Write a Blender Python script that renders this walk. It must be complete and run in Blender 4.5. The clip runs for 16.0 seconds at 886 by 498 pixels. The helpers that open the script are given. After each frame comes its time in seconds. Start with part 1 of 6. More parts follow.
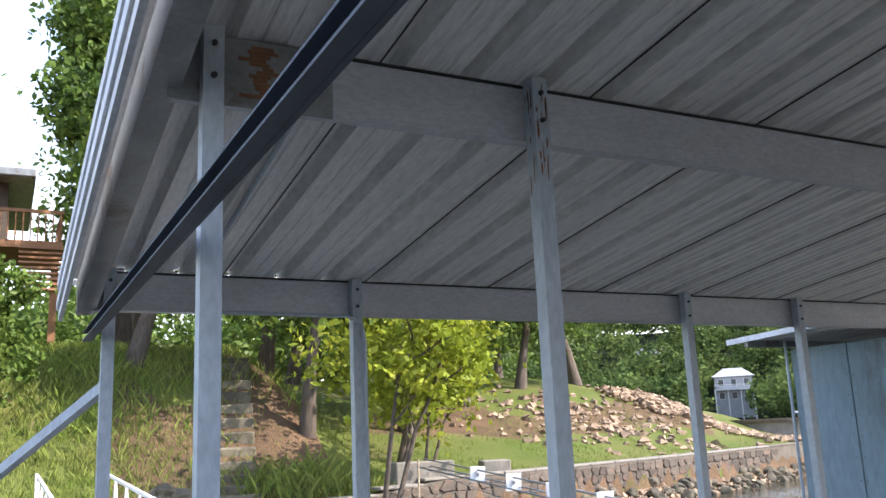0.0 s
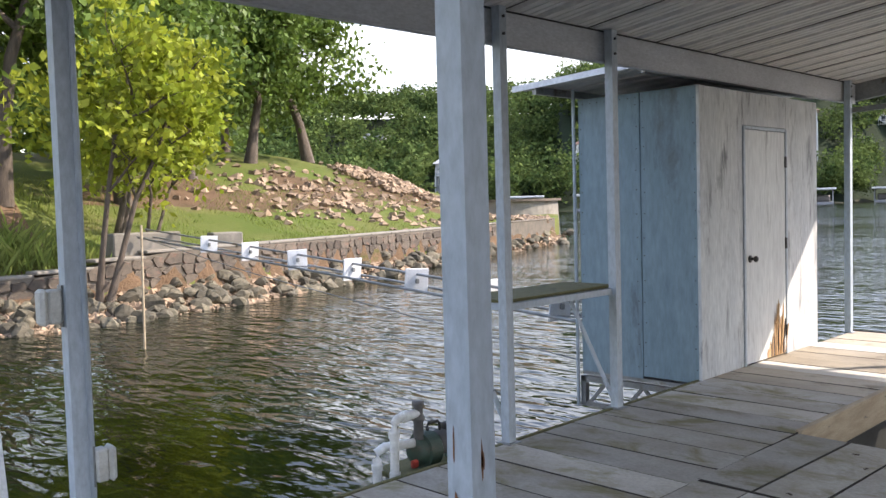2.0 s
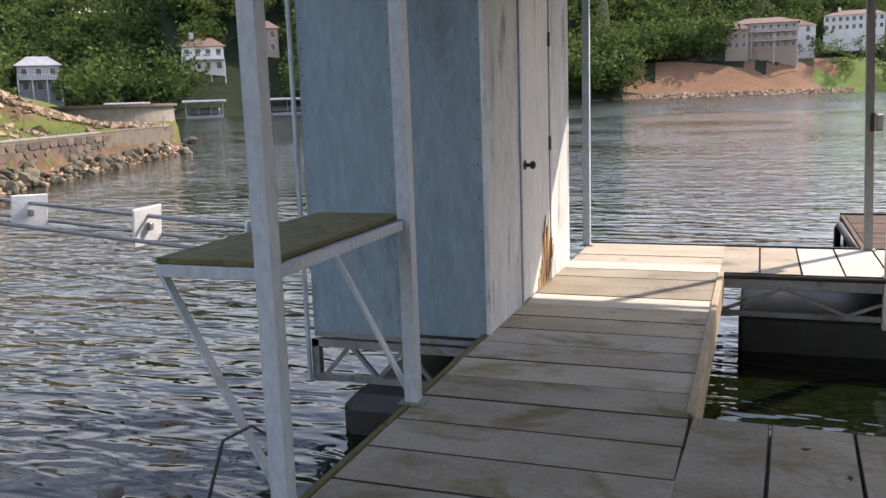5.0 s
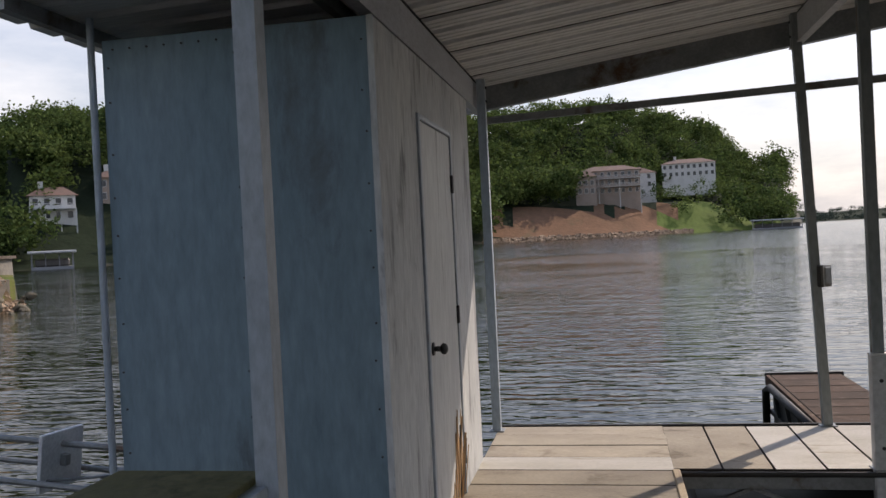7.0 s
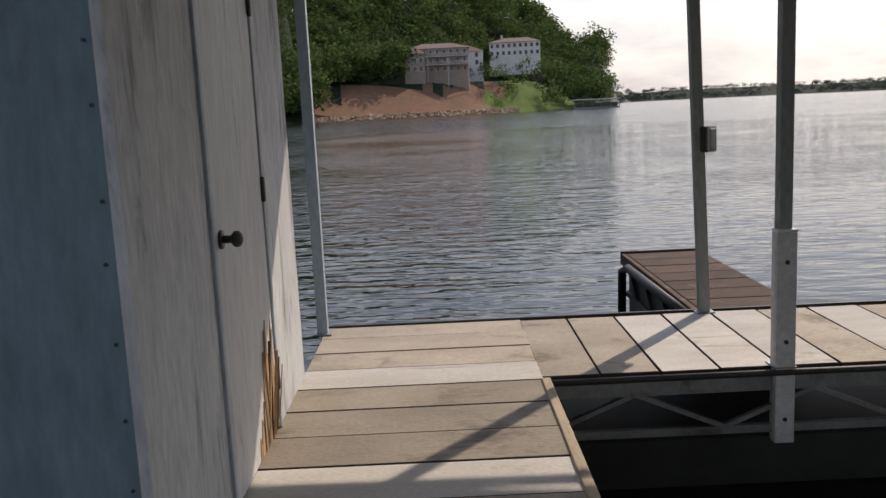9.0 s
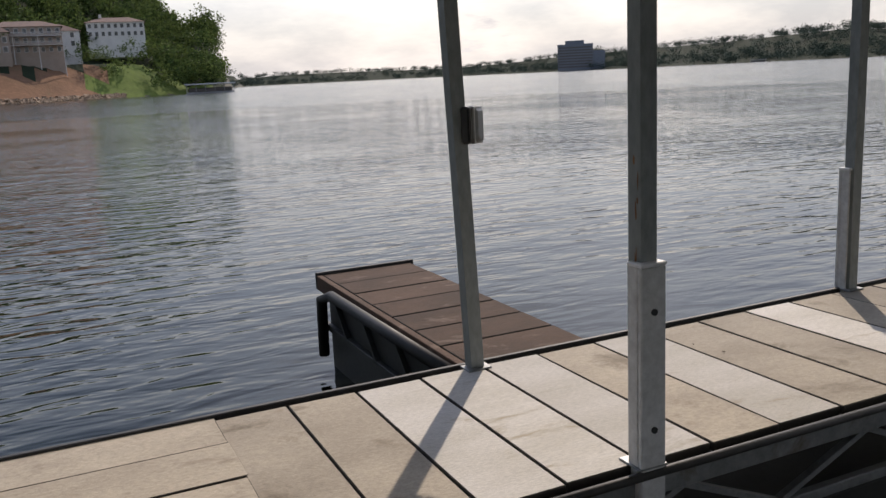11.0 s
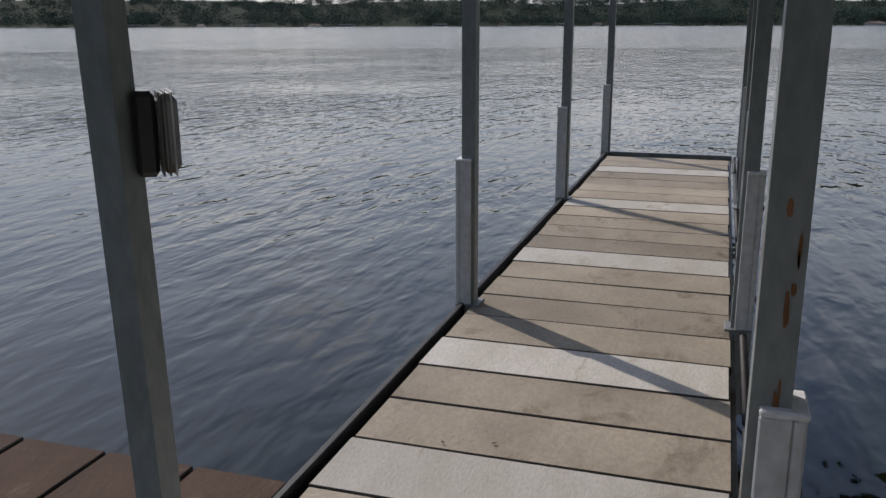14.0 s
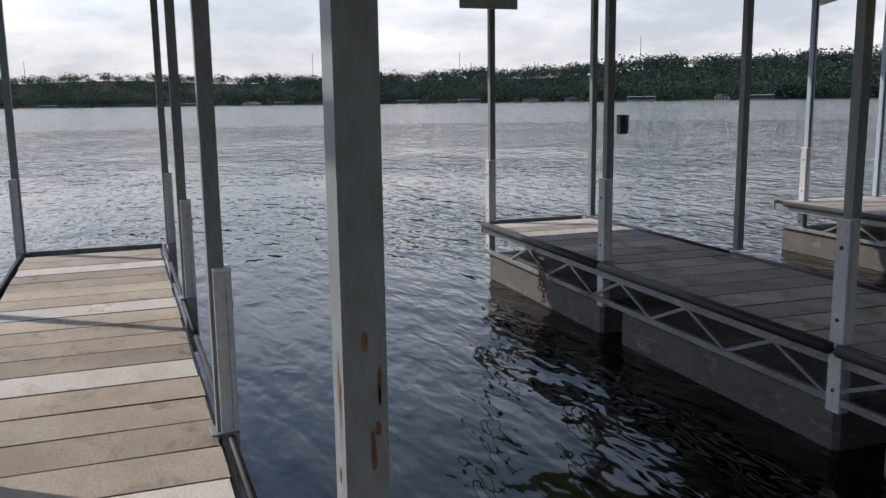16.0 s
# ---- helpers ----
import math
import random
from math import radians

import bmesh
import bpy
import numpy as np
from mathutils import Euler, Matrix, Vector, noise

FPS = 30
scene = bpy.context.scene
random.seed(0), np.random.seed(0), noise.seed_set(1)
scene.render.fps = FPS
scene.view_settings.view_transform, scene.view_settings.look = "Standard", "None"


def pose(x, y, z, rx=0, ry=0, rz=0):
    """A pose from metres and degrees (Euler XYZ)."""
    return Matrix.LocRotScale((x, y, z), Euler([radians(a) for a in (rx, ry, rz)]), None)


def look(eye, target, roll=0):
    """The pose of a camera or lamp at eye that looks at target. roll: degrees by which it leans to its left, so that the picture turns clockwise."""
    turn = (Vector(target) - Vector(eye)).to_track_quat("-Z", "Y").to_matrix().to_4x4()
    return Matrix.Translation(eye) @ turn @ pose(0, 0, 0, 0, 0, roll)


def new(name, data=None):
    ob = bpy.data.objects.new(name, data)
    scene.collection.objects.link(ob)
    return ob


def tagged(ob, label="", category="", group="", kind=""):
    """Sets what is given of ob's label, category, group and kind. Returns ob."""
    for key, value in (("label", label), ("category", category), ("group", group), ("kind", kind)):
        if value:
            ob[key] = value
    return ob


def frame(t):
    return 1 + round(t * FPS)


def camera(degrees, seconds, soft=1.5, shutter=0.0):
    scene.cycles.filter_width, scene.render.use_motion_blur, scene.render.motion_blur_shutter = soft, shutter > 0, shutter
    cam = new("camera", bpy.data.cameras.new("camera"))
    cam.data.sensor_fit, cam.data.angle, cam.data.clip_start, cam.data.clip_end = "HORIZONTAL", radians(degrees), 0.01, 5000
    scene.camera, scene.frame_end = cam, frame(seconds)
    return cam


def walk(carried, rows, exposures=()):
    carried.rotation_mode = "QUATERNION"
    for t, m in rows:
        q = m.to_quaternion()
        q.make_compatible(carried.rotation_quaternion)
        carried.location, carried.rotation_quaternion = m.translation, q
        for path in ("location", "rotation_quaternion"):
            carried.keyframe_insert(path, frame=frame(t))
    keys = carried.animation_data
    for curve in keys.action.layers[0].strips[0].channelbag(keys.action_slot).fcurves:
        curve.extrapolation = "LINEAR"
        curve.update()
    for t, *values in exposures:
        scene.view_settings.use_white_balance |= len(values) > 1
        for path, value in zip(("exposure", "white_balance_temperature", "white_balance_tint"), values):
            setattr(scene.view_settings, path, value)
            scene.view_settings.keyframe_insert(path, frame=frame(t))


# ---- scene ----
cam = camera(54.4, 16.0)
PATH = [
    (0, (4.988, -5.593, 1.668), (3.247, -4.699, 2.084), -2.5),
    (0.5, (4.68, -5.541, 1.677), (2.983, -4.564, 2.08), -3.8),
    (1, (4.279, -5.383, 1.568), (2.672, -4.218, 1.812), -3.7),
    (1.5, (3.978, -5.24, 1.485), (2.426, -3.979, 1.485), -3.1),
    (2, (3.663, -5.075, 1.424), (2.241, -3.672, 1.322), -1.6),
    (2.5, (3.323, -4.898, 1.376), (1.934, -3.492, 1.069), -1.9),
    (3, (3.001, -4.757, 1.335), (1.804, -3.214, 0.903), -0.8),
    (3.5, (2.64, -4.484, 1.287), (1.493, -2.921, 0.796), -0.8),
    (4, (2.299, -4.273, 1.307), (1.416, -2.554, 0.791), -0.2),
    (4.5, (1.994, -3.909, 1.308), (1.278, -2.108, 0.816), -0.4),
    (4.7, (1.885, -3.756, 1.317), (1.164, -1.938, 0.895), -1.5),
    (6.8, (1.194, -2.34, 1.372), (0.811, -0.381, 1.258), -2.9),
    (7, (1.175, -2.177, 1.42), (0.796, -0.213, 1.397), -2.8),
    (7.5, (1.118, -1.856, 1.478), (0.741, 0.107, 1.52), -3.3),
    (8, (1.161, -1.557, 1.402), (0.79, 0.408, 1.398), -2.3),
    (8.5, (1.092, -1.263, 1.295), (0.736, 0.686, 1.022), -1.2),
    (9, (1.045, -0.916, 1.278), (1.044, 1.059, 0.96), -2.7),
    (9.5, (1.058, -0.452, 1.258), (1.471, 1.474, 0.915), -2.3),
    (9.7, (1.03, -0.251, 1.243), (1.577, 1.64, 0.89), -2.0),
    (12, (1.004, 1.855, 1.236), (2.019, 3.521, 0.795), -2.7),
    (12.5, (1.003, 2.273, 1.23), (2.237, 3.778, 0.767), -1.5),
    (13, (1.082, 2.636, 1.227), (2.471, 3.992, 0.747), -0.1),
    (13.5, (1.138, 2.931, 1.244), (2.854, 3.829, 0.749), 0.9),
    (14, (1.302, 3.155, 1.223), (3.146, 3.745, 0.72), -0.2),
    (14.5, (1.437, 3.305, 1.263), (3.381, 3.467, 0.825), -0.5),
    (15, (1.532, 3.376, 1.279), (3.491, 3.124, 0.96), -1.5),
    (15.5, (1.519, 3.35, 1.284), (3.432, 2.863, 0.962), -1.4),
    (16, (1.539, 3.333, 1.279), (3.386, 2.646, 0.941), -0.8),
]

walk(cam, [(t, look(e, a, r)) for t, e, a, r in PATH], exposures=[(0, 2.1, 6700, 16), (2.0, 1.9, 7050, 17), (4.7, 1.65, 7400, 20), (7.0, 0.45, 7250, 19), (9.7, 0.4, 7300, 19), (12.5, 0.2, 6850, 16), (15, 0.0, 6600, 16), (16, 0.4, 6600, 17)])

# ---- world, sun ----
SUN_AZ, SUN_EL = radians(53), radians(40)
SUN = Vector((math.cos(SUN_EL) * math.cos(SUN_AZ), math.cos(SUN_EL) * math.sin(SUN_AZ), math.sin(SUN_EL)))
world = bpy.data.worlds.new("world")
scene.world = world
world.use_nodes = True
wt = world.node_tree
wt.nodes.clear()


def wn(kind, **inputs):
    n = wt.nodes.new(kind)
    for k, v in inputs.items():
        n.inputs[k.replace("_", " ")].default_value = v
    return n


sky = wn("ShaderNodeTexSky")
sky.sky_type, sky.sun_disc = "NISHITA", False
sky.sun_elevation, sky.sun_rotation = SUN_EL, radians(90) - SUN_AZ
sky.air_density, sky.dust_density = 1.0, 0.4
tc = wn("ShaderNodeTexCoord")
mp = wn("ShaderNodeMapping", Scale=(1.0, 1.0, 3.2))
wt.links.new(tc.outputs["Generated"], mp.inputs["Vector"])
cn = wn("ShaderNodeTexNoise", Scale=2.6, Detail=7.0, Roughness=0.58, Distortion=0.25)
wt.links.new(mp.outputs["Vector"], cn.inputs["Vector"])
cr = wn("ShaderNodeMapRange", From_Min=0.44, From_Max=0.64)
wt.links.new(cn.outputs["Fac"], cr.inputs["Value"])
cn2 = wn("ShaderNodeTexNoise", Scale=4.0, Detail=6.0, Roughness=0.6)
wt.links.new(mp.outputs["Vector"], cn2.inputs["Vector"])
cc = wn("ShaderNodeMix")
cc.data_type = "RGBA"
cc.inputs["A"].default_value = (2.7, 2.95, 3.35, 1)
cc.inputs["B"].default_value = (5.6, 5.6, 5.55, 1)
cr2 = wn("ShaderNodeMapRange", From_Min=0.36, From_Max=0.68)
wt.links.new(cn2.outputs["Fac"], cr2.inputs["Value"])
wt.links.new(cr2.outputs["Result"], cc.inputs["Factor"])
mx = wn("ShaderNodeMix")
mx.data_type = "RGBA"
sep = wn("ShaderNodeSeparateXYZ")
wt.links.new(tc.outputs["Generated"], sep.inputs[0])
low = wn("ShaderNodeMapRange", From_Min=0.12, From_Max=0.55, To_Min=1.0, To_Max=0.25)
wt.links.new(sep.outputs["Z"], low.inputs["Value"])
hor = wn("ShaderNodeMapRange", From_Min=0.02, From_Max=0.5, To_Min=0.95, To_Max=0.0)
wt.links.new(sep.outputs["Z"], hor.inputs["Value"])
mul = wn("ShaderNodeMath")
mul.operation = "MULTIPLY"
wt.links.new(cr.outputs["Result"], mul.inputs[0])
wt.links.new(low.outputs["Result"], mul.inputs[1])
mxx = wn("ShaderNodeMath")
mxx.operation = "MAXIMUM"
wt.links.new(mul.outputs[0], mxx.inputs[0])
wt.links.new(hor.outputs["Result"], mxx.inputs[1])
wt.links.new(mxx.outputs[0], mx.inputs["Factor"])
wt.links.new(sky.outputs["Color"], mx.inputs["A"])
wt.links.new(cc.outputs["Result"], mx.inputs["B"])
bg = wn("ShaderNodeBackground", Strength=0.15)
wt.links.new(mx.outputs["Result"], bg.inputs["Color"])
wt.links.new(bg.outputs["Background"], wn("ShaderNodeOutputWorld").inputs["Surface"])
sun = new("sun", bpy.data.lights.new("sun", "SUN"))
sun.data.energy, sun.data.angle, sun.data.color = 2.5, radians(0.6), (1.0, 0.95, 0.86)
sun.matrix_world = look(SUN * 60, (0, 0, 0))


# ---- materials ----
WATER = -0.6


def mat(name, c1, c2=None, rough=0.7, metal=0.0, scale=6.0, stretch=(1, 1, 1), bump=0.15, fine=60.0, rnd="", spread=0.25,
        stain=None, stain_amount=0.5, stain_scale=1.2, spec=0.5, world_space=False, transl=0.0, bump_dist=0.01):
    """Two-scale noise paint: c1 to c2 over large patches, fine grain in tone and relief, optional stains and per-piece tone."""
    m = bpy.data.materials.new(name)
    m.use_nodes = True
    nt = m.node_tree
    b = nt.nodes["Principled BSDF"]

    def n(kind, **inp):
        o = nt.nodes.new(kind)
        for k, v in inp.items():
            o.inputs[k.replace("_", " ")].default_value = v
        return o

    def mixc(f, a, bb, mode="MIX"):
        o = n("ShaderNodeMix")
        o.data_type, o.blend_type = "RGBA", mode
        for sock, v in (("Factor", f), ("A", a), ("B", bb)):
            if isinstance(v, (int, float)):
                o.inputs[sock].default_value = v
            elif isinstance(v, tuple):
                o.inputs[sock].default_value = (*v, 1)
            else:
                nt.links.new(v, o.inputs[sock])
        return o.outputs["Result"]

    c2 = c2 or tuple(c * 0.75 for c in c1)
    if world_space:
        co = n("ShaderNodeNewGeometry").outputs["Position"]
    else:
        co = n("ShaderNodeTexCoord").outputs["Object"]
    mpn = n("ShaderNodeMapping", Scale=stretch)
    nt.links.new(co, mpn.inputs["Vector"])
    vec = mpn.outputs["Vector"]
    if rnd == "object":
        oi = n("ShaderNodeObjectInfo").outputs["Random"]
        add = n("ShaderNodeVectorMath")
        add.operation = "MULTIPLY_ADD"
        add.inputs[1].default_value = (1, 1, 1)
        cmb = n("ShaderNodeCombineXYZ")
        sc = n("ShaderNodeMath")
        sc.operation = "MULTIPLY"
        sc.inputs[1].default_value = 37.0
        nt.links.new(oi, sc.inputs[0])
        for a in "XYZ":
            nt.links.new(sc.outputs[0], cmb.inputs[a])
        nt.links.new(vec, add.inputs[0])
        nt.links.new(cmb.outputs[0], add.inputs[2])
        vec = add.outputs[0]
    big = n("ShaderNodeTexNoise", Scale=scale, Detail=5.0, Roughness=0.6)
    nt.links.new(vec, big.inputs["Vector"])
    fin = n("ShaderNodeTexNoise", Scale=fine, Detail=4.0, Roughness=0.65)
    nt.links.new(vec, fin.inputs["Vector"])
    rmp = n("ShaderNodeMapRange", From_Min=0.35, From_Max=0.65)
    nt.links.new(big.outputs["Fac"], rmp.inputs["Value"])
    col = mixc(rmp.outputs["Result"], c1, c2)
    gr = n("ShaderNodeMapRange", From_Min=0.25, From_Max=0.75, To_Min=0.78, To_Max=1.18)
    nt.links.new(fin.outputs["Fac"], gr.inputs["Value"])
    col = mixc(1.0, col, gr.outputs["Result"], "MULTIPLY")
    if stain:
        st = n("ShaderNodeTexNoise", Scale=stain_scale, Detail=8.0, Roughness=0.7, Distortion=0.4)
        nt.links.new(vec, st.inputs["Vector"])
        sr = n("ShaderNodeMapRange", From_Min=0.66 - 0.3 * stain_amount, From_Max=0.74 - 0.2 * stain_amount)
        nt.links.new(st.outputs["Fac"], sr.inputs["Value"])
        col = mixc(sr.outputs["Result"], col, stain)
    if rnd:
        src = n("ShaderNodeObjectInfo").outputs["Random"] if rnd == "object" else n("ShaderNodeNewGeometry").outputs["Random Per Island"]
        rr = n("ShaderNodeMapRange", To_Min=1 - spread, To_Max=1 + spread)
        nt.links.new(src, rr.inputs["Value"])
        col = mixc(1.0, col, rr.outputs["Result"], "MULTIPLY")
    nt.links.new(col, b.inputs["Base Color"])
    b.inputs["Metallic"].default_value = metal
    b.inputs["Specular IOR Level"].default_value = spec
    ro = n("ShaderNodeMapRange", To_Min=max(0.02, rough - 0.12), To_Max=min(1.0, rough + 0.12))
    nt.links.new(fin.outputs["Fac"], ro.inputs["Value"])
    nt.links.new(ro.outputs["Result"], b.inputs["Roughness"])
    if bump:
        bp = n("ShaderNodeBump", Strength=bump, Distance=bump_dist)
        nt.links.new(fin.outputs["Fac"], bp.inputs["Height"])
        nt.links.new(bp.outputs["Normal"], b.inputs["Normal"])
    if transl:
        tr = n("ShaderNodeBsdfTranslucent")
        nt.links.new(col, tr.inputs["Color"])
        ms = n("ShaderNodeMixShader", Fac=transl)
        nt.links.new(b.outputs[0], ms.inputs[1])
        nt.links.new(tr.outputs[0], ms.inputs[2])
        nt.links.new(ms.outputs[0], nt.nodes["Material Output"].inputs["Surface"])
    return m


def water_material(name, rough, k):
    m = bpy.data.materials.new(name)
    m.use_nodes = True
    nt = m.node_tree
    b = nt.nodes["Principled BSDF"]
    b.inputs["Base Color"].default_value = (0.005, 0.008, 0.002, 1)
    b.inputs["Roughness"].default_value = rough
    b.inputs["IOR"].default_value = 1.33
    g = nt.nodes.new("ShaderNodeNewGeometry")
    gust = nt.nodes.new("ShaderNodeTexNoise")
    gust.inputs["Scale"].default_value, gust.inputs["Detail"].default_value = 0.11, 3.0
    nt.links.new(g.outputs["Position"], gust.inputs["Vector"])
    ruffle = nt.nodes.new("ShaderNodeMapRange")
    for key, value in (("From Min", 0.38), ("From Max", 0.62), ("To Min", 0.45), ("To Max", 1.25)):
        ruffle.inputs[key].default_value = value
    nt.links.new(gust.outputs["Fac"], ruffle.inputs["Value"])
    # sheltered water lies calmer in the corner by the gangway and off the swim platform
    strength = ruffle.outputs["Result"]
    for place, near, far, least in (((-2.0, -4.0, WATER), 1.5, 5.5, 0.3), ((4.5, 8.0, WATER), 2.5, 8.0, 0.5)):
        gap = nt.nodes.new("ShaderNodeVectorMath")
        gap.operation = "DISTANCE"
        gap.inputs[1].default_value = place
        nt.links.new(g.outputs["Position"], gap.inputs[0])
        calm = nt.nodes.new("ShaderNodeMapRange")
        for key, value in (("From Min", near), ("From Max", far), ("To Min", least), ("To Max", 1.0)):
            calm.inputs[key].default_value = value
        nt.links.new(gap.outputs["Value"], calm.inputs["Value"])
        both = nt.nodes.new("ShaderNodeMath")
        both.operation = "MULTIPLY"
        nt.links.new(strength, both.inputs[0])
        nt.links.new(calm.outputs["Result"], both.inputs[1])
        strength = both.outputs[0]
    prev = None
    for sc, rot, dist, dtl, stretch in ((0.45, 35, 0.075, 2.0, (1.0, 2.2, 1)), (1.7, 20, 0.055, 2.0, (1.0, 2.6, 1)), (6.0, 50, 0.006, 1.0, (1, 1.8, 1))):
        mpn = nt.nodes.new("ShaderNodeMapping")
        mpn.inputs["Rotation"].default_value = (0, 0, radians(rot))
        mpn.inputs["Scale"].default_value = stretch
        nt.links.new(g.outputs["Position"], mpn.inputs["Vector"])
        tn = nt.nodes.new("ShaderNodeTexNoise")
        tn.inputs["Scale"].default_value, tn.inputs["Detail"].default_value = sc, dtl
        tn.inputs["Distortion"].default_value = 0.3
        nt.links.new(mpn.outputs["Vector"], tn.inputs["Vector"])
        bp = nt.nodes.new("ShaderNodeBump")
        bp.inputs["Distance"].default_value = dist * k
        nt.links.new(strength, bp.inputs["Strength"])
        nt.links.new(tn.outputs["Fac"], bp.inputs["Height"])
        if prev:
            nt.links.new(prev.outputs["Normal"], bp.inputs["Normal"])
        prev = bp
    nt.links.new(prev.outputs["Normal"], b.inputs["Normal"])
    return m


M_WATER = water_material("lake_water", 0.05, 1.0)
M_FARWATER = water_material("open_lake_water", 0.12, 1.2)
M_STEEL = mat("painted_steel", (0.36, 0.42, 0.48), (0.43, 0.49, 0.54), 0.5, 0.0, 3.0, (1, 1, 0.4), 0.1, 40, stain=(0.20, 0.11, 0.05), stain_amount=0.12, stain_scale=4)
# darker copy of the post paint: backlit shade in the colour, plus rust stains
M_POST = mat("backlit_post_paint", (0.19, 0.215, 0.215), (0.25, 0.275, 0.275), 0.5, 0.0, 3.0, (1, 1, 0.4), 0.1, 40, stain=(0.15, 0.085, 0.04), stain_amount=0.16, stain_scale=5)
M_DARK = mat("dark_blue_steel", (0.06, 0.075, 0.10), (0.09, 0.11, 0.145), 0.7, 0.0, 2.0, (1, 1, 1), 0.05, 30)
M_BEAM = mat("grey_beam", (0.56, 0.58, 0.61), (0.48, 0.50, 0.53), 0.55, 0.0, 1.5, (1, 1, 3), 0.06, 30)
M_GALV = mat("galvanised_steel", (0.30, 0.31, 0.31), (0.22, 0.23, 0.23), 0.5, 0.5, 5.0, (1, 1, 1), 0.1, 50, stain=(0.12, 0.07, 0.04), stain_amount=0.35, stain_scale=2)
M_ROOF = mat("roof_sheet", (0.82, 0.81, 0.79), (0.72, 0.71, 0.70), 0.45, 0.0, 1.2, (0.4, 3, 1), 0.05, 25, spec=0.4)
M_FASCIA = mat("white_fascia", (0.72, 0.73, 0.75), (0.62, 0.64, 0.67), 0.5, 0.0, 2.0, (1, 1, 1), 0.05, 30)
M_BOARD = mat("deck_board", (0.40, 0.345, 0.265), (0.29, 0.245, 0.185), 0.8, 0.0, 1.6, (1, 1.5, 1), 0.35, 45, rnd="object", spread=0.28, stain=(0.17, 0.135, 0.09), stain_amount=0.35, stain_scale=2.2)
M_PALE = mat("bleached_board", (0.56, 0.53, 0.48), (0.46, 0.43, 0.37), 0.75, 0.0, 1.6, (1, 3, 1), 0.25, 45, rnd="object", spread=0.12, stain=(0.33, 0.28, 0.2), stain_amount=0.25, stain_scale=2)
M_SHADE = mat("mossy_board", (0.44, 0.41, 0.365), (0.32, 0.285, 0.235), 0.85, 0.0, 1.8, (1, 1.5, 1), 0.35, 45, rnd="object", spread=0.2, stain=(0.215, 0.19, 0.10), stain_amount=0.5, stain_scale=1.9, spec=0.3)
M_BROWN = mat("brown_board", (0.115, 0.07, 0.048), (0.075, 0.048, 0.034), 0.85, 0.0, 2.0, (1, 1.5, 1), 0.35, 45, rnd="object", spread=0.22, stain=(0.17, 0.12, 0.09), stain_amount=0.3, stain_scale=5, spec=0.2)
M_TIMBER = mat("raw_timber", (0.45, 0.36, 0.24), (0.33, 0.25, 0.16), 0.75, 0.0, 3.0, (8, 1, 8), 0.2, 30, stain=(0.12, 0.1, 0.08), stain_amount=0.2, stain_scale=4)
M_RUBBER = mat("black_rubber", (0.022, 0.022, 0.022), (0.035, 0.033, 0.03), 0.6, 0.0, 4.0, (1, 1, 1), 0.1, 40)
M_FLOAT = mat("concrete_float", (0.13, 0.12, 0.105), (0.085, 0.078, 0.068), 0.85, 0.0, 2.5, (1, 1, 2), 0.4, 30, stain=(0.21, 0.195, 0.17), stain_amount=0.4, stain_scale=2.5)
M_BLACKFLOAT = mat("black_float", (0.02, 0.021, 0.02), (0.035, 0.036, 0.03), 0.55, 0.0, 3.0, (1, 1, 1), 0.1, 30)
M_PVC = mat("white_pvc", (0.78, 0.79, 0.78), (0.66, 0.67, 0.64), 0.4, 0.0, 3.0, (1, 1, 1), 0.03, 30, stain=(0.45, 0.44, 0.36), stain_amount=0.15, stain_scale=5)
M_BUMPER = mat("pale_bumper", (0.60, 0.61, 0.61), (0.50, 0.51, 0.51), 0.55, 0.0, 3.0, (1, 1, 1), 0.05, 30)
M_SHEDSIDE = mat("shed_side_paint", (0.21, 0.295, 0.345), (0.155, 0.235, 0.28), 0.65, 0.0, 1.6, (1, 1, 0.25), 0.12, 30, stain=(0.11, 0.14, 0.16), stain_amount=0.34, stain_scale=3.0)
M_SHEDFRONT = mat("shed_front_paint", (0.66, 0.67, 0.655), (0.50, 0.52, 0.53), 0.75, 0.0, 2.2, (1.6, 1.6, 0.35), 0.3, 25, stain=(0.22, 0.225, 0.23), stain_amount=0.42, stain_scale=4.5)
M_DOOR = mat("door_paint", (0.66, 0.67, 0.65), (0.58, 0.59, 0.58), 0.6, 0.0, 1.5, (2, 2, 0.25), 0.1, 25, stain=(0.33, 0.33, 0.32), stain_amount=0.18, stain_scale=4)
M_ROT = mat("peeled_wood", (0.56, 0.37, 0.2), (0.42, 0.25, 0.13), 0.85, 0.0, 6.0, (3, 3, 0.3), 0.5, 30, stain=(0.14, 0.09, 0.06), stain_amount=0.4, stain_scale=3)
M_BLACK = mat("black_plastic", (0.02, 0.02, 0.022), (0.03, 0.03, 0.03), 0.4, 0.0, 6, (1, 1, 1), 0.0)
M_MOTOR = mat("motor_grey", (0.13, 0.125, 0.12), (0.095, 0.09, 0.088), 0.5, 0.2, 4, (1, 1, 1), 0.05, stain=(0.16, 0.08, 0.05), stain_amount=0.2, stain_scale=5)
M_PUMP = mat("pump_green", (0.035, 0.075, 0.055), (0.05, 0.075, 0.055), 0.55, 0.0, 6, (1, 1, 1), 0.2, stain=(0.10, 0.085, 0.06), stain_amount=0.35, stain_scale=6)
M_LABEL = mat("paper_label", (0.55, 0.55, 0.52), (0.45, 0.45, 0.42), 0.7, 0.0, 8, (1, 1, 1), 0.0)
M_RED = mat("red_plastic", (0.5, 0.06, 0.04), (0.4, 0.05, 0.04), 0.5, 0.0, 8, (1, 1, 1), 0.0)
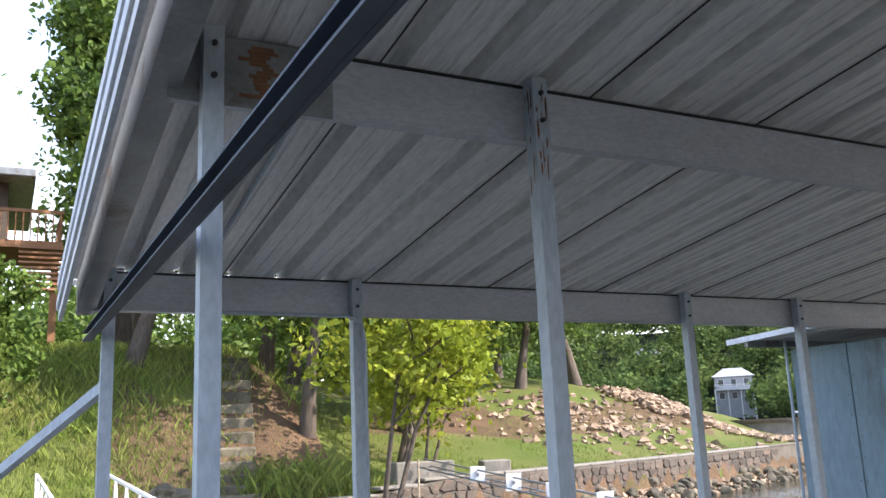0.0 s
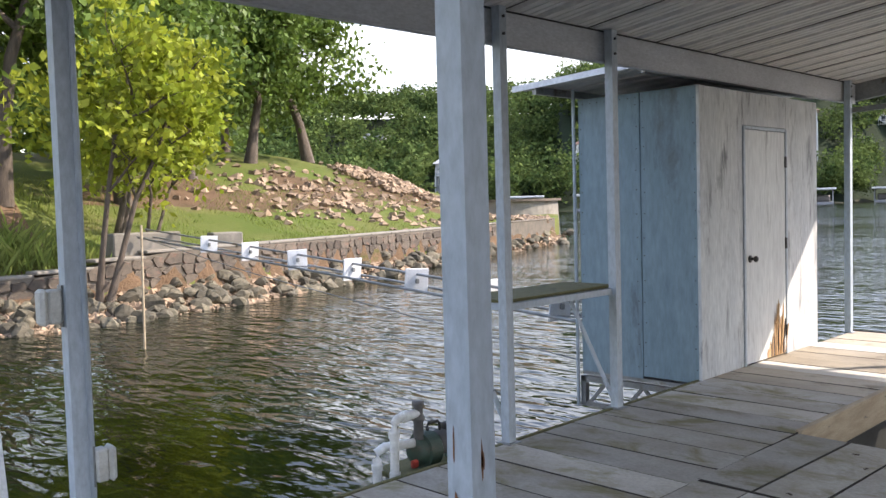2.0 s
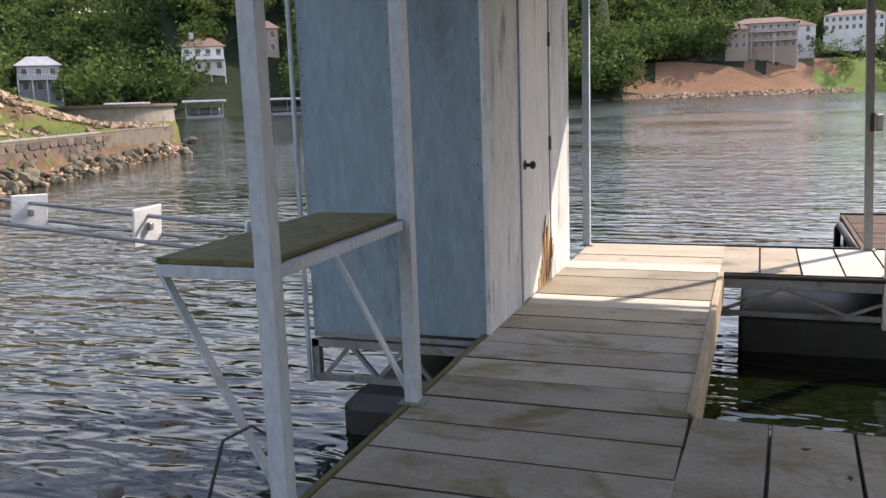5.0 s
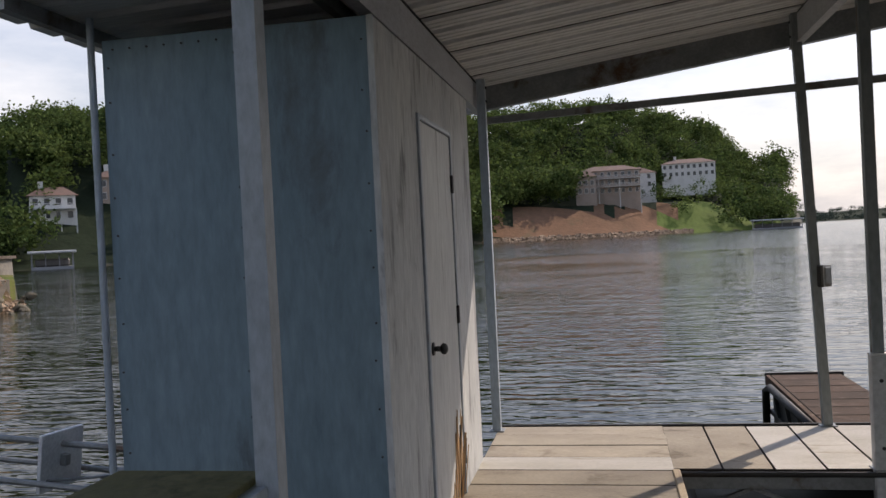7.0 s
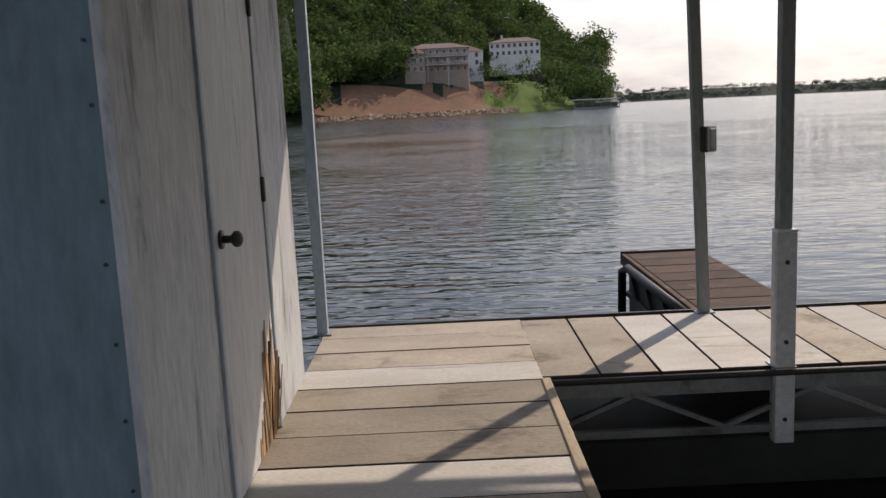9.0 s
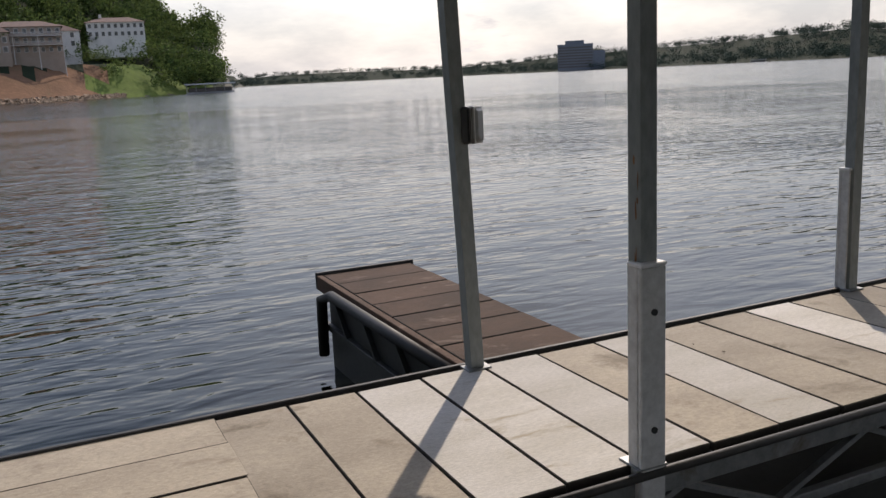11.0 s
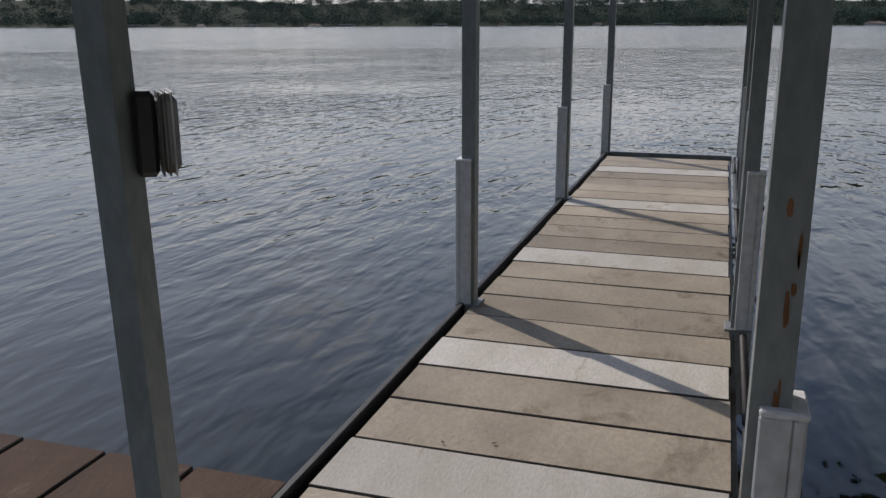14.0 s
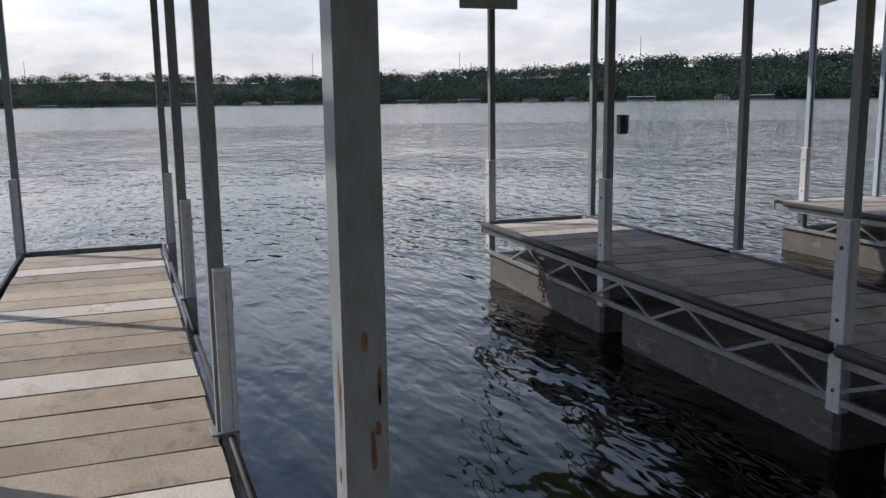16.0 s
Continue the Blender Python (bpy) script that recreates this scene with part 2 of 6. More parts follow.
M_WHITE = mat("white_paint", (0.78, 0.79, 0.80), (0.66, 0.67, 0.68), 0.5, 0.0, 4, (1, 1, 1), 0.05, stain=(0.4, 0.33, 0.26), stain_amount=0.1, stain_scale=5)
M_ALGAE = mat("algae_wood", (0.10, 0.10, 0.035), (0.15, 0.13, 0.06), 0.9, 0.0, 6, (1, 1, 1), 0.5, 50, stain=(0.05, 0.06, 0.02), stain_amount=0.5, stain_scale=6)
M_RUST = mat("rust", (0.27, 0.13, 0.06), (0.17, 0.075, 0.035), 0.9, 0.0, 9, (1, 1, 0.5), 0.5, 50)
M_STONE = mat("wall_stone", (0.125, 0.098, 0.073), (0.075, 0.06, 0.047), 0.85, 0.0, 3, (1, 1, 1), 0.6, 14, rnd="object", spread=0.42, stain=(0.19, 0.10, 0.07), stain_amount=0.35, stain_scale=1.1, bump_dist=0.03)
M_MORTAR = mat("wall_mortar", (0.15, 0.125, 0.095), (0.10, 0.085, 0.065), 0.9, 0.0, 3, (1, 1, 1), 0.4, 20)
M_CAP = mat("concrete_cap", (0.25, 0.225, 0.19), (0.17, 0.155, 0.13), 0.85, 0.0, 2, (1, 1, 1), 0.3, 20, stain=(0.15, 0.13, 0.1), stain_amount=0.3)
M_ROCK = mat("riprap_rock", (0.165, 0.14, 0.094), (0.07, 0.06, 0.04), 0.85, 0.0, 3, (1, 1, 1), 0.7, 12, rnd="object", spread=0.45, stain=(0.06, 0.055, 0.035), stain_amount=0.45, stain_scale=2, bump_dist=0.03)
M_RUBBLE = mat("rubble_stone", (0.33, 0.235, 0.155), (0.23, 0.16, 0.105), 0.9, 0.0, 4, (1, 1, 1), 0.5, 14, rnd="island", spread=0.4)
M_GRASS = mat("lawn", (0.09, 0.12, 0.027), (0.135, 0.14, 0.045), 0.9, 0.0, 0.35, (1, 1, 1), 0.8, 9, world_space=True, stain=(0.17, 0.125, 0.075), stain_amount=0.3, stain_scale=0.35, bump_dist=0.08, spec=0.08)
M_LITTER = mat("leaf_litter", (0.165, 0.105, 0.065), (0.10, 0.068, 0.042), 0.95, 0.0, 0.8, (1, 1, 1), 0.9, 12, world_space=True, stain=(0.075, 0.085, 0.025), stain_amount=0.35, stain_scale=0.7, bump_dist=0.08, spec=0.08)
M_CLAY = mat("red_clay", (0.25, 0.14, 0.085), (0.18, 0.105, 0.065), 0.95, 0.0, 0.06, (1, 1, 1), 0.5, 0.8, world_space=True, stain=(0.16, 0.12, 0.07), stain_amount=0.25, stain_scale=0.08, bump_dist=0.3, spec=0.08)
M_FARGRASS = mat("far_lawn", (0.12, 0.17, 0.04), (0.09, 0.13, 0.03), 0.9, 0.0, 0.1, (1, 1, 1), 0.3, 1.0, world_space=True, spec=0.08)
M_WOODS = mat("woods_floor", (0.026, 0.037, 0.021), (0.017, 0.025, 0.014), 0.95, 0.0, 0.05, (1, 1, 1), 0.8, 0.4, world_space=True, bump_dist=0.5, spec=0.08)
M_BED = mat("lake_bed", (0.08, 0.075, 0.05), (0.05, 0.05, 0.03), 0.95, 0.0, 0.5, (1, 1, 1), 0.2, 5, world_space=True)
M_BARK = mat("bark", (0.13, 0.10, 0.075), (0.075, 0.058, 0.045), 0.95, 0.0, 4, (3, 3, 0.5), 0.9, 18, bump_dist=0.03)
M_LEAF = mat("oak_leaf", (0.085, 0.14, 0.026), (0.125, 0.185, 0.038), 0.5, 0.0, 0.8, (1, 1, 1), 0.0, rnd="island", spread=0.45, transl=0.35, spec=0.2)
M_LEAF2 = mat("bright_leaf", (0.21, 0.27, 0.025), (0.30, 0.32, 0.035), 0.55, 0.0, 0.8, (1, 1, 1), 0.0, rnd="island", spread=0.4, transl=0.4, spec=0.2)
M_FARLEAF = mat("far_foliage", (0.042, 0.075, 0.024), (0.125, 0.17, 0.05), 0.8, 0.0, 0.13, (1, 1, 1), 0.0, rnd="island", spread=0.45, transl=0.35, world_space=True, spec=0.08)
# leaf colour with some distance haze painted in
M_HAZE = mat("haze_tinted_foliage", (0.04, 0.06, 0.05), (0.058, 0.082, 0.064), 0.9, 0.0, 0.01, (1, 1, 1), 0.0, rnd="island", spread=0.2, transl=0.2, world_space=True, spec=0.08)
M_BLADE = mat("grass_blade", (0.15, 0.22, 0.035), (0.21, 0.23, 0.06), 0.7, 0.0, 1, (1, 1, 1), 0.0, rnd="island", spread=0.4, transl=0.3, spec=0.2)
M_HOUSE = mat("house_white", (0.68, 0.68, 0.66), (0.6, 0.6, 0.58), 0.7, 0.0, 0.4, (1, 1, 1), 0.05, 4)
M_HOUSETAN = mat("house_tan", (0.36, 0.29, 0.24), (0.3, 0.245, 0.2), 0.8, 0.0, 0.4, (1, 1, 1), 0.1, 4)
M_TILE = mat("roof_shingle", (0.22, 0.135, 0.105), (0.16, 0.11, 0.09), 0.85, 0.0, 0.6, (1, 1, 1), 0.3, 6)
M_GLASS = mat("window_glass", (0.03, 0.04, 0.05), (0.05, 0.06, 0.07), 0.1, 0.0, 0.5, (1, 1, 1), 0.0)
M_LUMBER = mat("orange_deck_wood", (0.34, 0.16, 0.07), (0.26, 0.12, 0.055), 0.7, 0.0, 2, (1, 1, 1), 0.1, 20)
M_HOTEL = mat("tower_cladding", (0.17, 0.195, 0.23), (0.14, 0.165, 0.2), 0.8, 0.0, 0.05, (1, 1, 1), 0.05, 1)
# board edges: grime, with the shade of the gaps painted into the colour
M_EDGE = mat("grime_gap_shade_edge", (0.035, 0.03, 0.024), (0.05, 0.043, 0.034), 0.9, 0.0, 6, (1, 1, 1), 0.3, 40)
M_DEADLEAF = mat("dead_leaf", (0.06, 0.04, 0.025), (0.09, 0.06, 0.03), 0.9, 0.0, 20, (1, 1, 1), 0.1, 60)
M_CONC = mat("far_concrete", (0.34, 0.35, 0.37), (0.28, 0.29, 0.31), 0.8, 0.0, 0.1, (1, 1, 1), 0.05, 1)


# ---- mesh helpers ----
def link(name, me, material, parent=None, label=""):
    ob = new(name, me)
    if material and not me.materials:
        me.materials.append(material)
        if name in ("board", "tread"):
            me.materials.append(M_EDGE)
    if parent:
        ob.parent = parent
    if label:
        ob["label"] = label
    return ob


def part(name, bm, material, parent=None, label="", smooth=False):
    me = bpy.data.meshes.new(name)
    if smooth:
        for f in bm.faces:
            f.smooth = True
    bm.to_mesh(me)
    bm.free()
    return link(name, me, material, parent, label)


def empty(name, at=(0, 0, 0), label="", category="", group="", kind=""):
    ob = new(name)
    ob.location = at
    ob.empty_display_size = 0.1
    return tagged(ob, label, category, group, kind)


def add_box(bm, lo, hi, bevel=0.0):
    m = Matrix.Translation([(a + b) / 2 for a, b in zip(lo, hi)]) @ Matrix.Diagonal([abs(b - a) for a, b in zip(lo, hi)] + [1])
    vs = bmesh.ops.create_cube(bm, size=1, matrix=m)["verts"]
    if bevel:
        es = {e for v in vs for e in v.link_edges}
        bmesh.ops.bevel(bm, geom=list(es), offset=bevel, segments=1, affect="EDGES")
    return bm


def boxbm(lo, hi, bevel=0.0):
    return add_box(bmesh.new(), lo, hi, bevel)


def add_bar(bm, a, b, w, h=None, sides=4, roll=0.0):
    """A bar from a to b: square-section w by h, or round with that many sides."""
    a, b = Vector(a), Vector(b)
    d = b - a
    m = Matrix.Translation((a + b) / 2) @ d.to_track_quat("Z", "Y").to_matrix().to_4x4() @ Matrix.Rotation(roll, 4, "Z")
    if sides == 4:
        bmesh.ops.create_cube(bm, size=1, matrix=m @ Matrix.Diagonal((w, h or w, d.length, 1)))
    else:
        bmesh.ops.create_cone(bm, cap_ends=True, segments=sides, radius1=w / 2, radius2=w / 2, depth=d.length, matrix=m)
    return bm


def barbm(a, b, w, h=None, sides=4, roll=0.0):
    return add_bar(bmesh.new(), a, b, w, h, sides, roll)


def tube(bm, pts, r, sides=12):
    """A bent pipe through the points, with one smooth skin."""
    rings = []
    pts = [Vector(p) for p in pts]
    up = Vector((0.13, 0.27, 0.95))
    for i, p in enumerate(pts):
        d = (pts[min(i + 1, len(pts) - 1)] - pts[max(i - 1, 0)]).normalized()
        u = d.cross(up).normalized()
        v = d.cross(u)
        rings.append([bm.verts.new(p + (u * math.cos(k * math.tau / sides) + v * math.sin(k * math.tau / sides)) * r) for k in range(sides)])
    for a, b in zip(rings, rings[1:]):
        for k in range(sides):
            bm.faces.new((a[k], a[(k + 1) % sides], b[(k + 1) % sides], b[k]))
    bm.faces.new(rings[0][::-1])
    bm.faces.new(rings[-1])
    return bm


def mesh_of(name, verts, faces):
    me = bpy.data.meshes.new(name)
    me.from_pydata(verts, [], faces)
    me.update()
    return me


def leaf_cloud(name, centres, sizes, rng, flat=0.0):
    """Bent leaf blades, two triangles each, one island a leaf."""
    n = len(centres)
    c = np.asarray(centres)
    d = rng.normal(size=(n, 3))
    d[:, 2] = d[:, 2] * (1 - flat) - 0.2
    d /= np.linalg.norm(d, axis=1)[:, None]
    u = np.cross(d, rng.normal(size=(n, 3)))
    u /= np.linalg.norm(u, axis=1)[:, None]
    w = np.cross(d, u)
    s = np.asarray(sizes)[:, None]
    v = np.stack([c - d * s * 0.55, c + u * s * 0.32 + w * s * 0.06, c + d * s * 0.55, c - u * s * 0.32 + w * s * 0.06], axis=1).reshape(-1, 3)
    me = bpy.data.meshes.new(name)
    me.vertices.add(4 * n)
    me.vertices.foreach_set("co", v.ravel())
    i = np.arange(n)[:, None] * 4
    tri = np.concatenate([i + np.array([[0, 1, 2]]), i + np.array([[0, 2, 3]])], axis=1).reshape(-1)
    me.loops.add(6 * n)
    me.loops.foreach_set("vertex_index", tri)
    me.polygons.add(2 * n)
    me.polygons.foreach_set("loop_start", np.arange(0, 6 * n, 3))
    me.polygons.foreach_set("loop_total", np.full(2 * n, 3))
    me.update()
    me.validate()
    return me

# ---- ground, water ----
RNG = np.random.default_rng(7)
NEAR = [(-6, -24), (-11.4, -12), (-12.2, -5), (-12.2, -1.6), (-12.1, 1.2), (-13.0, 5.4), (-16.0, 13.0), (-19.5, 21.5), (-22.3, 28.6)]
_pts = np.concatenate([np.linspace(a, b, 12) for a, b in zip(NEAR, NEAR[1:])])
_az = np.degrees(np.arctan2(_pts[:, 1], _pts[:, 0])) % 360
_ra = np.hypot(_pts[:, 0], _pts[:, 1])
_o = np.argsort(_az)
_az, _ra = _az[_o], _ra[_o]
FAR_AZ = [-120, -90, -45, -30, -15, 0, 20, 40, 55, 66, 75, 77.5, 79, 84, 90, 98, 104, 112, 120, 125.5]
FAR_R = [700, 800, 620, 680, 900, 1150, 1250, 1200, 1500, 2300, 2300, 1900, 330, 300, 270, 255, 225, 195, 180, 175]
FAR_H = [34, 36, 33, 27, 29, 36, 44, 46, 30, 30, 28, 20, 22, 46, 54, 50, 44, 38, 34, 31]


def shore(az):
    """Distance of the water's edge in a direction, and whether the land there is the near bank."""
    a = az % 360
    if 128.0 <= a <= 256:
        return float(np.interp(a, _az, _ra)), True
    if a > 256:
        a -= 360
    return float(np.interp(a, FAR_AZ, FAR_R)), False


def sstep(x, a, b):
    t = min(max((x - a) / (b - a), 0), 1)
    return t * t * (3 - 2 * t)


def ground_z(x, y):
    az, r = math.degrees(math.atan2(y, x)), math.hypot(x, y)
    R, near = shore(az)
    d = r - R
    if d < 0:
        return WATER - 0.15 - min(3.0, -d * 0.25)
    wob = noise.noise((x * 0.35, y * 0.35, 0)) * 0.12 + noise.noise((x * 0.08, y * 0.08, 4)) * 0.5 * min(1, d / 10)
    if near:
        if d < 1.5:
            return WATER - 0.12 + 0.4 * d / 1.5
        steep = sstep(y, 4.5, 0.5)
        top = 0.54 - 0.30 * steep
        z = top * sstep(d, 1.5, 1.75) + (WATER + 0.28) * (1 - sstep(d, 1.5, 1.75))
        up = (d - 1.75) if d > 1.75 else 0
        lawn = 3.3 * sstep(up, 0.5, 22) + 0.02 * up
        bank = 3.8 * sstep(up, 0.0, 8.5) + 0.045 * up
        a_ = az % 360
        tip = 1.0 if a_ > 150 else 0.15 + 0.85 * sstep(a_, 130, 152)
        lawn *= tip
        z += lawn * (1 - steep) + bank * steep + (wob if up > 0.4 else 0)
        if a_ < 136 and up > 6:
            z -= 2.6 * sstep(up, 6, 30) * sstep(a_, 136, 128)
        z += 0.5 * math.exp(-(((x + 27.5) / 3.2) ** 2 + ((y - 22.5) / 2.6) ** 2))
        cove = sstep(r, 46, 62) * sstep(a_, 148, 142)
        z = z * (1 - cove) + (WATER - 1.5) * cove
        hill = sstep(a_, 168, 150)
        return max(z, WATER + 31 * sstep(r, 175, 285) * hill) if r > 175 else z
    H = float(np.interp(az if az < 126 else 125.5, FAR_AZ, FAR_H))
    k = max(R, 100)
    if 80 < az < 99:
        return WATER + 0.5 * sstep(d, 0, 2) + min(11, H) * sstep(d, 2, 30) * sstep(az, 79.5, 84) + max(H - 11, 0) * sstep(d, 42, 160) + noise.noise((x / 30, y / 30, 1)) * 3 * sstep(d, 40, 90)
    return WATER + 0.5 * sstep(d, 0, 2) + H * sstep(d, 0.01 * k, 0.34 * k) * (0.95 + 0.35 * noise.noise((x / (0.25 * k), y / (0.25 * k), 1)))


def build_ground():
    rings = [0.5, 3, 6, 8] + list(np.geomspace(9, 4200, 210))
    naz = 540
    vs, fs, kinds = [], [], []
    for r in rings:
        for k in range(naz):
            a = math.tau * k / naz
            x, y = r * math.cos(a), r * math.sin(a)
            vs.append((x, y, ground_z(x, y)))
    for i in range(len(rings) - 1):
        for k in range(naz):
            k2 = (k + 1) % naz
            fs.append((i * naz + k, (i + 1) * naz + k, (i + 1) * naz + k2, i * naz + k2))
            r, a = (rings[i] + rings[i + 1]) / 2, 360 * (k + 0.5) / naz
            x, y = r * math.cos(radians(a)), r * math.sin(radians(a))
            R, near = shore(a)
            d = r - R
            n = noise.noise((x * 0.3, y * 0.3, 9))
            a += 1.6 * noise.noise((x / 9, y / 9, 5)) if not near else 0
            if d < 0.2:
                kinds.append(0)
            elif near and r < 90:
                if d < 1.7:
                    kinds.append(2)
                elif y < 2.0:
                    kinds.append(2 if 1.7 < d < 9 + 3 * n and y > -3.2 + 2 * n else 1)
                else:
                    ridge = abs(d - 11 - 0.12 * (y - 10)) < 2.2 + 3 * n and y > 5
                    kinds.append(2 if ridge or d > 26 else 1)
            elif 86 < a < 97.6 and d < 24 + 10 * n:
                kinds.append(3)
            elif 79.2 < a <= 86 and d < 30 + 10 * n:
                kinds.append(4)
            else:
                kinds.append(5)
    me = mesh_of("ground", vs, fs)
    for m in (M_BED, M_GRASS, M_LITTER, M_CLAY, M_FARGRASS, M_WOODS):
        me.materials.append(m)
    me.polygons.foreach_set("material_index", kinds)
    me.polygons.foreach_set("use_smooth", [True] * len(kinds))
    return tagged(link("ground", me, None), "grassy wooded lake shore and lake bed", "ground", kind="structure")


build_ground()
bm = bmesh.new()
bmesh.ops.create_circle(bm, cap_ends=True, segments=96, radius=75, matrix=Matrix.Translation((0, 0, WATER)))
tagged(part("water", bm, M_WATER), "rippled dark green lake water", "water", kind="structure")

vs = [(r * math.cos(k * math.tau / 96), r * math.sin(k * math.tau / 96), WATER) for r in (75, 4100) for k in range(96)]
me = mesh_of("water_far", vs, [(k, 96 + k, 96 + (k + 1) % 96, (k + 1) % 96) for k in range(96)])
tagged(link("water_far", me, M_FARWATER), "open wind-ruffled lake water", "water", kind="structure")

# ---- dock: posts, beams, roof ----
PW = 0.06


def roof_z(x):
    return 2.57 + 0.13 * (min(x, 5.6) - 0.31) - 0.13 * max(0, x - 5.6)


def channel_post(name, x, y, z0, z1, flip=1, rust=False, label="blue-grey painted steel roof post", lean=0.0):
    """A C-channel steel post with a base plate, bolts and a gusset at the beam."""
    th = empty(name, (x, y, z0), label, "post", "dock roof posts")
    th.rotation_euler = (0, -lean, 0)
    h = z1 - z0
    s = flip
    q, w, lip = PW / 2, 0.006, 0.02
    sec = [(q, -q), (q, q), (-q, q), (-q, q - lip), (-q + w, q - lip), (-q + w, q - w), (q - w, q - w), (q - w, -q + w), (-q + w, -q + w), (-q + w, -q + lip), (-q, -q + lip), (-q, -q)]
    bm = bmesh.new()
    lo = [bm.verts.new((s * a, b, 0)) for a, b in sec]
    hi = [bm.verts.new((s * a, b, h)) for a, b in sec]
    for k in range(12):
        bm.faces.new((lo[k], lo[(k + 1) % 12], hi[(k + 1) % 12], hi[k]))
    bm.faces.new(hi)
    bm.faces.new(lo[::-1])
    bmesh.ops.recalc_face_normals(bm, faces=bm.faces)
    # finger dock posts take the colour with backlit shade painted in
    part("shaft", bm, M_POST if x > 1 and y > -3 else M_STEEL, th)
    part("base_plate", boxbm((-0.055, -0.055, 0.0), (0.055, 0.055, 0.008), 0.002), M_GALV, th)
    for zz in (h - 0.06, h - 0.16):
        part("bolt", barbm((s * PW / 2 - 0.004, 0, zz), (s * PW / 2 + s * 0.012, 0, zz), 0.018, sides=6), M_BLACK, th)
    if rust:
        rr = random.Random(int(x * 100 + y * 10))
        for c in range(46):
            zc = h - 0.05 - 0.34 * rr.random() ** 1.3 if c < 26 else rr.uniform(0.45, 1.0)
            face = rr.choice((0, 1))
            fx = -1 if y > 0 else 1
            u, hw, hh = (rr.uniform(-q * 0.8, q * 0.8) if c < 26 else rr.gauss(-0.012, 0.006)), rr.uniform(0.002, 0.006), rr.uniform(0.012, 0.06)
            bm = bmesh.new()
            ring = []
            for k in range(7):
                a = k * math.tau / 7
                e = rr.uniform(0.6, 1.0)
                uu, zz = min(max(u + hw * e * math.cos(a), -q), q), zc + hh * e * math.sin(a)
                ring.append(bm.verts.new((fx * (q + 0.0015), uu, zz) if face else (uu, (-q if y < 0 else q) + (-0.0015 if y < 0 else 0.0015), zz)))
            bm.faces.new(ring)
            part("rust_flake", bm, M_RUST, th)
    return th


def bumper(post_name, x, y, side):
    """A pale vertical dock bumper strip with screws, on the water side of a post."""
    th = empty("dock_bumper", (x, y, -0.37), "pale grey plastic dock bumper with dark screws on a roof post", "bumper", "dock bumpers")
    w, d, h = 0.047, 0.05, 1.02
    part("face", boxbm((-w, -0.02, 0), (w, 0.0, h), 0.004), M_BUMPER, th)
    part("flange", boxbm((-w, 0.001, 0), (-w + 0.012, d, h), 0.003), M_BUMPER, th)
    part("flange", boxbm((w - 0.012, 0.001, 0), (w, d, h), 0.003), M_BUMPER, th)
    for zz in (0.12, 0.5, 0.88):
        part("screw", barbm((0, -0.019, zz), (0, -0.026, zz), 0.022, sides=8), M_BLACK, th)
    part("end_cap", boxbm((-w - 0.002, -0.022, h), (w + 0.002, d, h + 0.012), 0.003), M_WHITE, th)
    th.rotation_euler = (0, 0, 0 if side < 0 else math.pi)
    return th


ROWS = [(0.31, [-5.13, -3.78, -1.26, -0.13, 4.06]), (2.6, [-5.1, 4.16]), (2.63, [3.05]), (2.615, [-3.985]), (4.9, [3.02, 4.18, -0.15]),
        (7.45, [2.97, 4.2, -0.26, -1.55]), (9.9, [2.95, 4.2, -0.34, -1.55]), (4.9, [-5.35, -4.12]), (7.45, [-4.3, -5.5]), (9.9, [-4.55, -5.7])]
for x, ys in ROWS:
    for y in ys:
        channel_post("roof_post", x, y, 0.0, roof_z(x) - 0.005, -1 if x > 1 and y > -3 else 1, rust=(x, y) in ((2.615, -3.985), (2.63, 3.05)), lean=0.035 if (x, y) == (2.6, 4.16) else 0.0)
for x, y in ((2.63, 3.05), (4.9, 3.02), (7.45, 2.97), (9.9, 2.95)):
    bumper("", x, y - 0.034, -1)
for x, y in ((4.9, 4.18), (7.45, 4.2), (9.9, 4.2), (4.9, -0.15), (7.45, -0.26), (9.9, -0.34), (9.9, -4.55)):
    bumper("", x, y + 0.034, 1)

for i, x in enumerate((0.31, 2.6, 4.9, 7.45, 9.9)):
    th = empty("roof_beam", (x - 0.068, 0, roof_z(x)), "long grey steel channel beam under the dock roof", "beam", "roof beams")
    bm = boxbm((-0.02, -5.2, -0.205), (0.02, 4.4, -0.012), 0.004)
    part("web", bm, M_BEAM, th)
    part("bottom_flange", boxbm((-0.03, -5.2, -0.213), (0.026, 4.4, -0.206)), M_BEAM, th)
    part("gasket_strip", boxbm((-0.022, -5.2, -0.011), (0.024, 4.4, -0.003)), M_RUBBER, th)

sp_plate = empty("splice_plate", (2.57, -5.0, roof_z(2.6) - 0.11), "rust-streaked steel splice plate on the beam end", "plate")
part("plate", boxbm((0, -0.22, -0.12), (0.008, 0.28, 0.10), 0.002), M_GALV, sp_plate)
rq = random.Random(2)
for c in range(14):
    part("rust_flake", boxbm((0.0085, rq.uniform(-0.02, 0.06), -0.1 + 0.013 * c), (0.0105, rq.uniform(0.065, 0.11), -0.089 + 0.013 * c)), M_RUST, sp_plate)

# ribbed roof sheets; the ribs run up the slope
Y0, Y1, PITCH = -5.3, 4.55, 0.2815
prof = []
k = 0
yy = Y0
